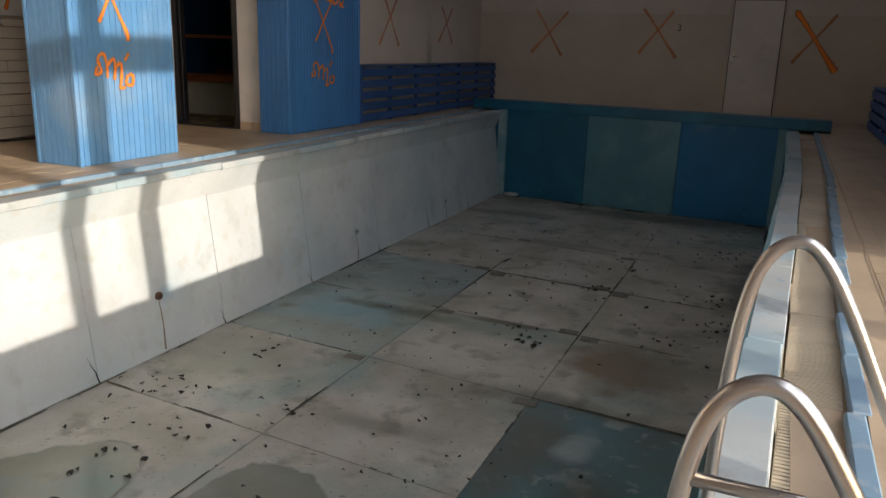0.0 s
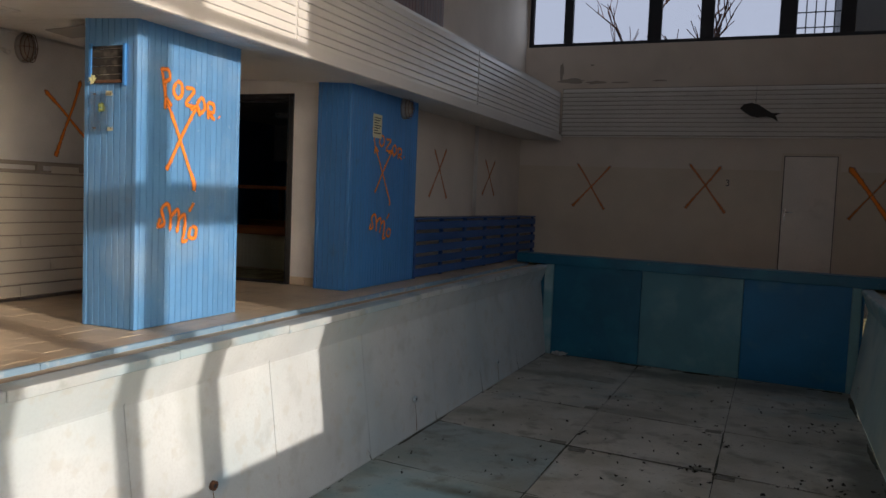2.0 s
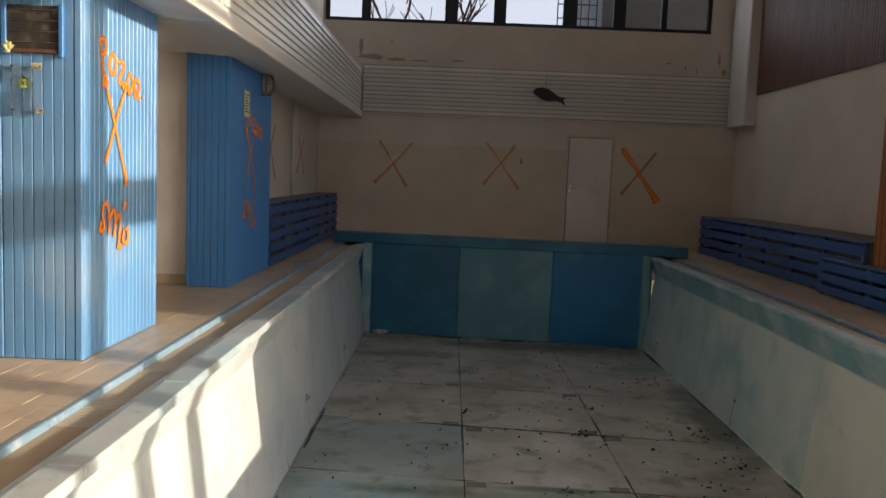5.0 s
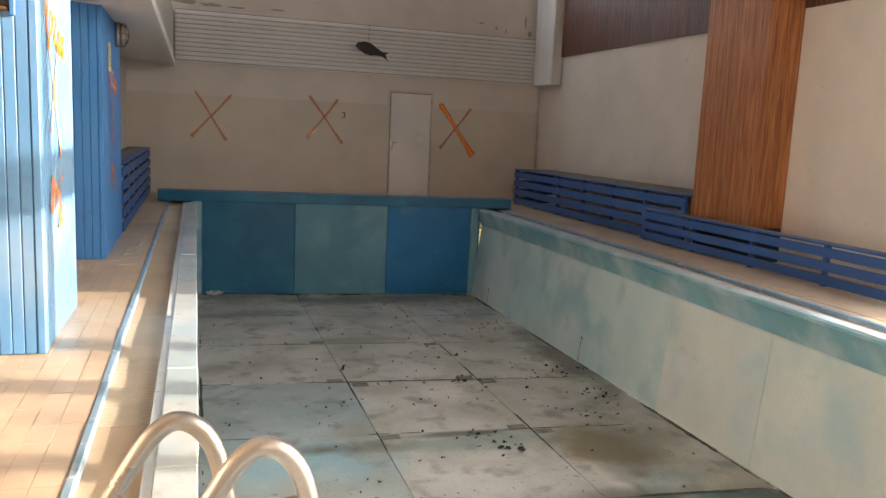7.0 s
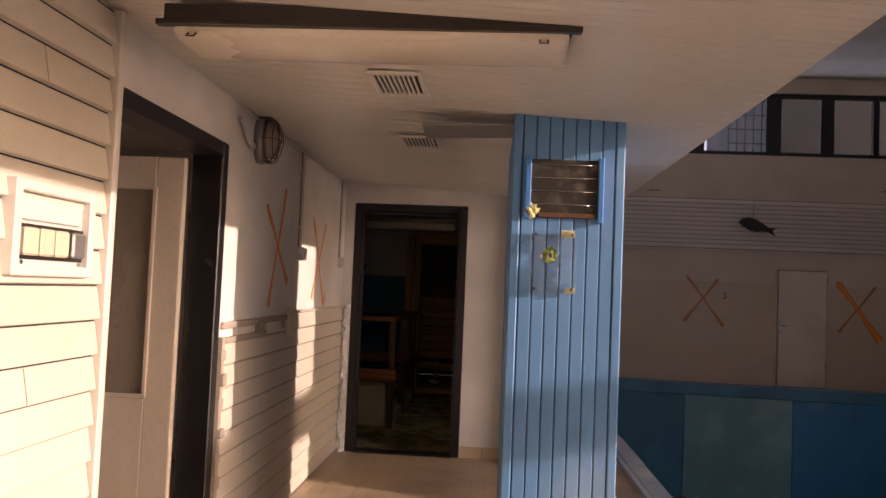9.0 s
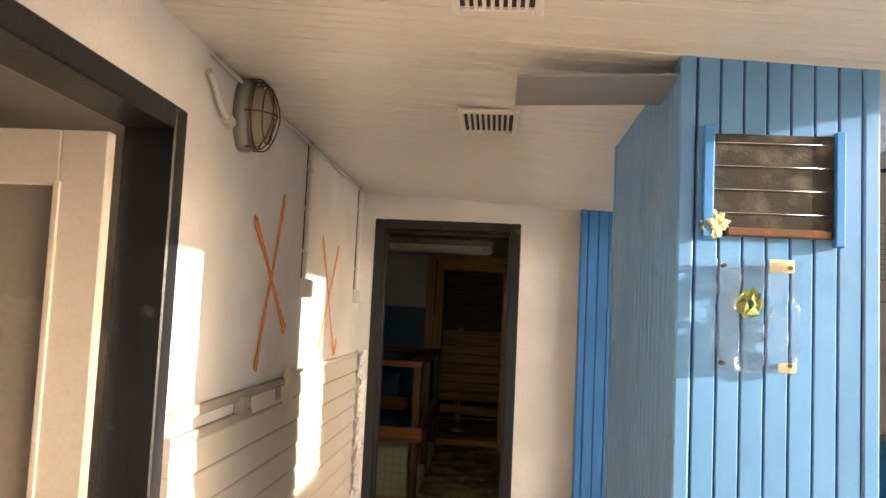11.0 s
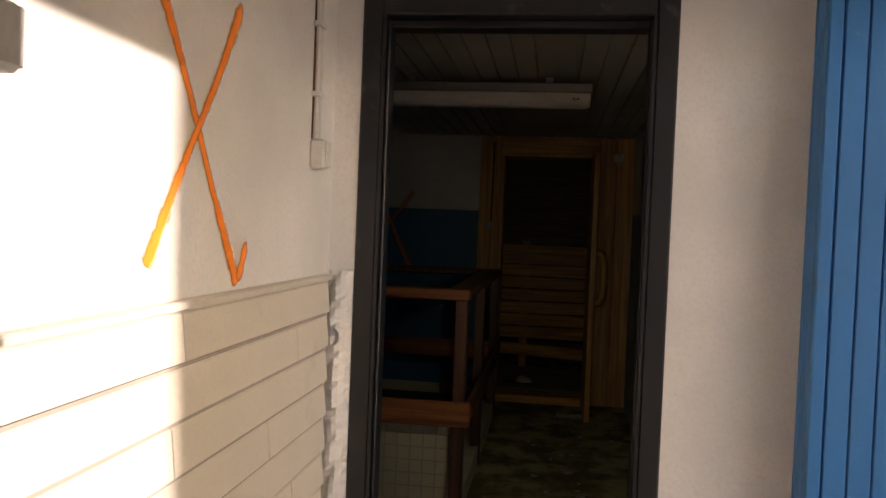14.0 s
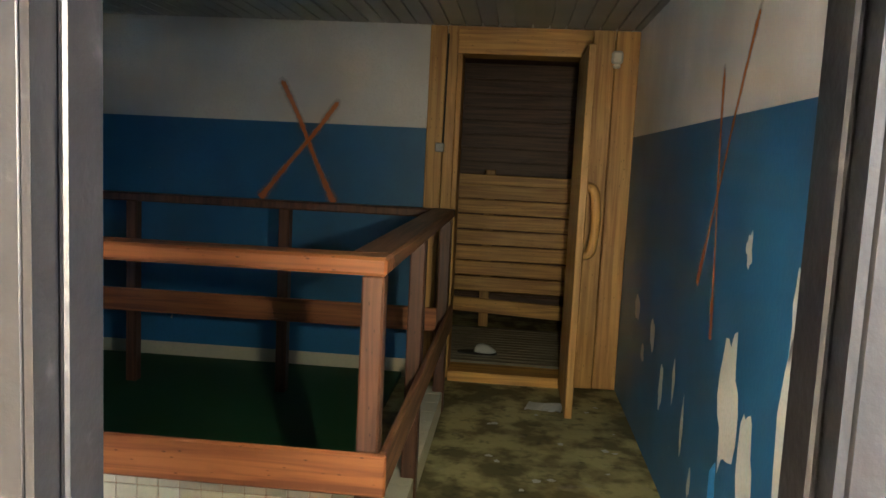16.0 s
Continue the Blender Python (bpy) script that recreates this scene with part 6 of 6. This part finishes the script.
def silt(pts, width, lift):
    n = len(pts)
    prev = None
    for k, (x, y) in enumerate(pts):
        w = width * max(0.0, 0.35 + 1.3 * noise.noise((x * 1.7, y * 1.7, width * 40)) + 0.5 * noise.noise((x * 9, y * 9, 2)))
        a, b = pts[max(k - 1, 0)], pts[min(k + 1, n - 1)]
        dx, dy = b[0] - a[0], b[1] - a[1]
        ln = math.hypot(dx, dy)
        nx, ny = -dy / ln, dx / ln
        o = 0.4 * width * noise.noise((x * 3, y * 3, 7))
        cur = (bm.verts.new((x + nx * (w + o), y + ny * (w + o), BOTTOM + lift)), bm.verts.new((x - nx * (w - o), y - ny * (w - o), BOTTOM + lift))) if w > 0.004 else None
        if prev and cur:
            bm.faces.new((prev[0], prev[1], cur[1], cur[0]))
        prev = cur


def line(x0, y0, x1, y1, n=160):
    return [(x0 + (x1 - x0) * k / n, y0 + (y1 - y0) * k / n) for k in range(n + 1)]


for x in COLS[1:3]:
    silt(line(x, 2.0, x, far_end(x) - 0.05, 500), 0.010, 0.0045)
for r, y in enumerate(ROWS_Y[1:-1]):
    silt(line(PX0 + 0.02, y + SKEW * (PX0 + 1.39), PX1 - 0.02, y + SKEW * (PX1 + 1.39), 240), 0.013, 0.006)
silt(line(PX1 - 0.035, 2.0, PX1 - 0.035, far_end(PX1) - 0.05, 500), 0.03, 0.005)
silt(line(PX0 + 0.03, 3.0, PX0 + 0.03, far_end(PX0) - 0.05, 400), 0.014, 0.005)
silt(line(PX0 + 0.1, far_end(PX0) - 0.1, PX1 - 0.1, far_end(PX1) - 0.1, 200), 0.08, 0.0055)
tagged(part("pool_silt", bm, SILT), "dark algae silt gathered along the pool floor joints", "silt", kind="stuff")
POUNDED = material("wet_pool_film", (0.30, 0.31, 0.26), 0.22, spots=FLOOR_SPOTS[:4], grain=30, bump=0.02)
TIDE = material("dry_tide_line", (0.44, 0.43, 0.38), 0.7, spots=[((0.2, 0.19, 0.14), 5, 0.5, 0.65, 0.8, 58)], grain=60)
puddle = thing("puddle", "shallow murky puddle on the pool bottom", "puddle", kind="structure")
for i, (cx, cy, hw, hl) in enumerate(((-2.70, 3.62, 0.55, 0.62), (-1.55, 4.0, 0.48, 0.5))):
    bm = bmesh.new()
    vs = []
    for k in range(60):
        a = 2 * math.pi * k / 60
        r = 0.9 + 0.22 * noise.noise((math.cos(a) * 1.5, math.sin(a) * 1.5, i * 5.1)) + 0.06 * noise.noise((math.cos(a) * 6, math.sin(a) * 6, i))
        vs.append(bm.verts.new((cx + hw * r * math.cos(a), cy + hl * r * math.sin(a), BOTTOM + 0.0035)))
    bm.faces.new(vs)
    outline = [(v.co.x, v.co.y) for v in vs]
    part("water_film", bm, POUNDED, puddle)
    edge = bmesh.new()
    ring = [[edge.verts.new((cx + (x - cx) * s, cy + (y - cy) * s, BOTTOM + 0.0045)) for s in (0.985, 1.01 + 0.06 * abs(noise.noise((x * 4, y * 4, 8))))] for x, y in outline]
    for k in range(60):
        q = (k + 1) % 60
        edge.faces.new((ring[k][0], ring[k][1], ring[q][1], ring[q][0]))
    part("tide_line", edge, TIDE, puddle)
rag = thing("white_rag", "crumpled white rag in the pool corner", "rag")
bm = bmesh.new()
bmesh.ops.create_icosphere(bm, subdivisions=3, radius=1.0)
for v in bm.verts:
    k = 0.7 + 0.6 * noise.noise(v.co * 2.3)
    v.co = Vector((-3.28 + v.co.x * 0.15 * k, 13.62 + v.co.y * 0.10 * k, BOTTOM + 0.045 + v.co.z * 0.045 * k))
part("cloth", bm, WASTE, rag)

# deck tiles
TW, TL = 0.098, 0.197
tile_mesh = mesh_of("deck_tile", made((0, TW - 0.002, 0, TL - 0.002, -0.012, 0.0), bevel=0.001), TILE)


def tiles_into(bm, x0, x1, y0, y1, skip=None):
    nx = int(math.ceil((x1 - x0) / TW))
    for i in range(nx):
        xa, xb = x0 + i * TW, min(x0 + (i + 1) * TW, x1)
        ny = int(math.ceil((y1 - y0) / TL))
        for j in range(ny):
            ya, yb = y0 + j * TL, min(y0 + (j + 1) * TL, y1)
            if xb - xa < 0.03 or yb - ya < 0.03 or (skip and skip(xa, ya)):
                continue
            dz = random.uniform(-0.0015, 0.001)
            vs = [bm.verts.new(p) for p in ((xa, ya, dz), (xb - 0.003, ya, dz), (xb - 0.003, yb - 0.003, dz), (xa, yb - 0.003, dz))]
            lo = [bm.verts.new((v.co.x, v.co.y, -0.012)) for v in vs]
            bm.faces.new(vs)
            for k in range(4):
                bm.faces.new((vs[k], lo[k], lo[(k + 1) % 4], vs[(k + 1) % 4]))


near_patch = lambda x, y: -5.90 < x < -4.15 and 3.95 < y < 7.0
bm = bmesh.new()
tiles_into(bm, LEFT_X, -3.995, NEAR_Y, DOOR_Y, near_patch)
tiles_into(bm, STEP_X, -3.995, DOOR_Y, FAR_Y)
tiles_into(bm, 1.39, RIGHT_X, NEAR_Y, FAR_Y)
tiles_into(bm, -4.01, 1.44, NEAR_Y, 1.30)
tiles_into(bm, -4.01, 1.44, 14.2, FAR_Y)
tagged(part("deck_tiles", bm, TILE, deck), kind="stuff")
nx, ny = int(math.ceil((-4.01 - LEFT_X) / TW)), int(math.ceil((DOOR_Y - NEAR_Y) / TL))
for i in range(nx):
    for j in range(ny):
        x, y = LEFT_X + i * TW, NEAR_Y + j * TL
        if near_patch(x, y):
            piece("deck_tile", tile_mesh, deck, x, y, random.uniform(-0.0015, 0.001))
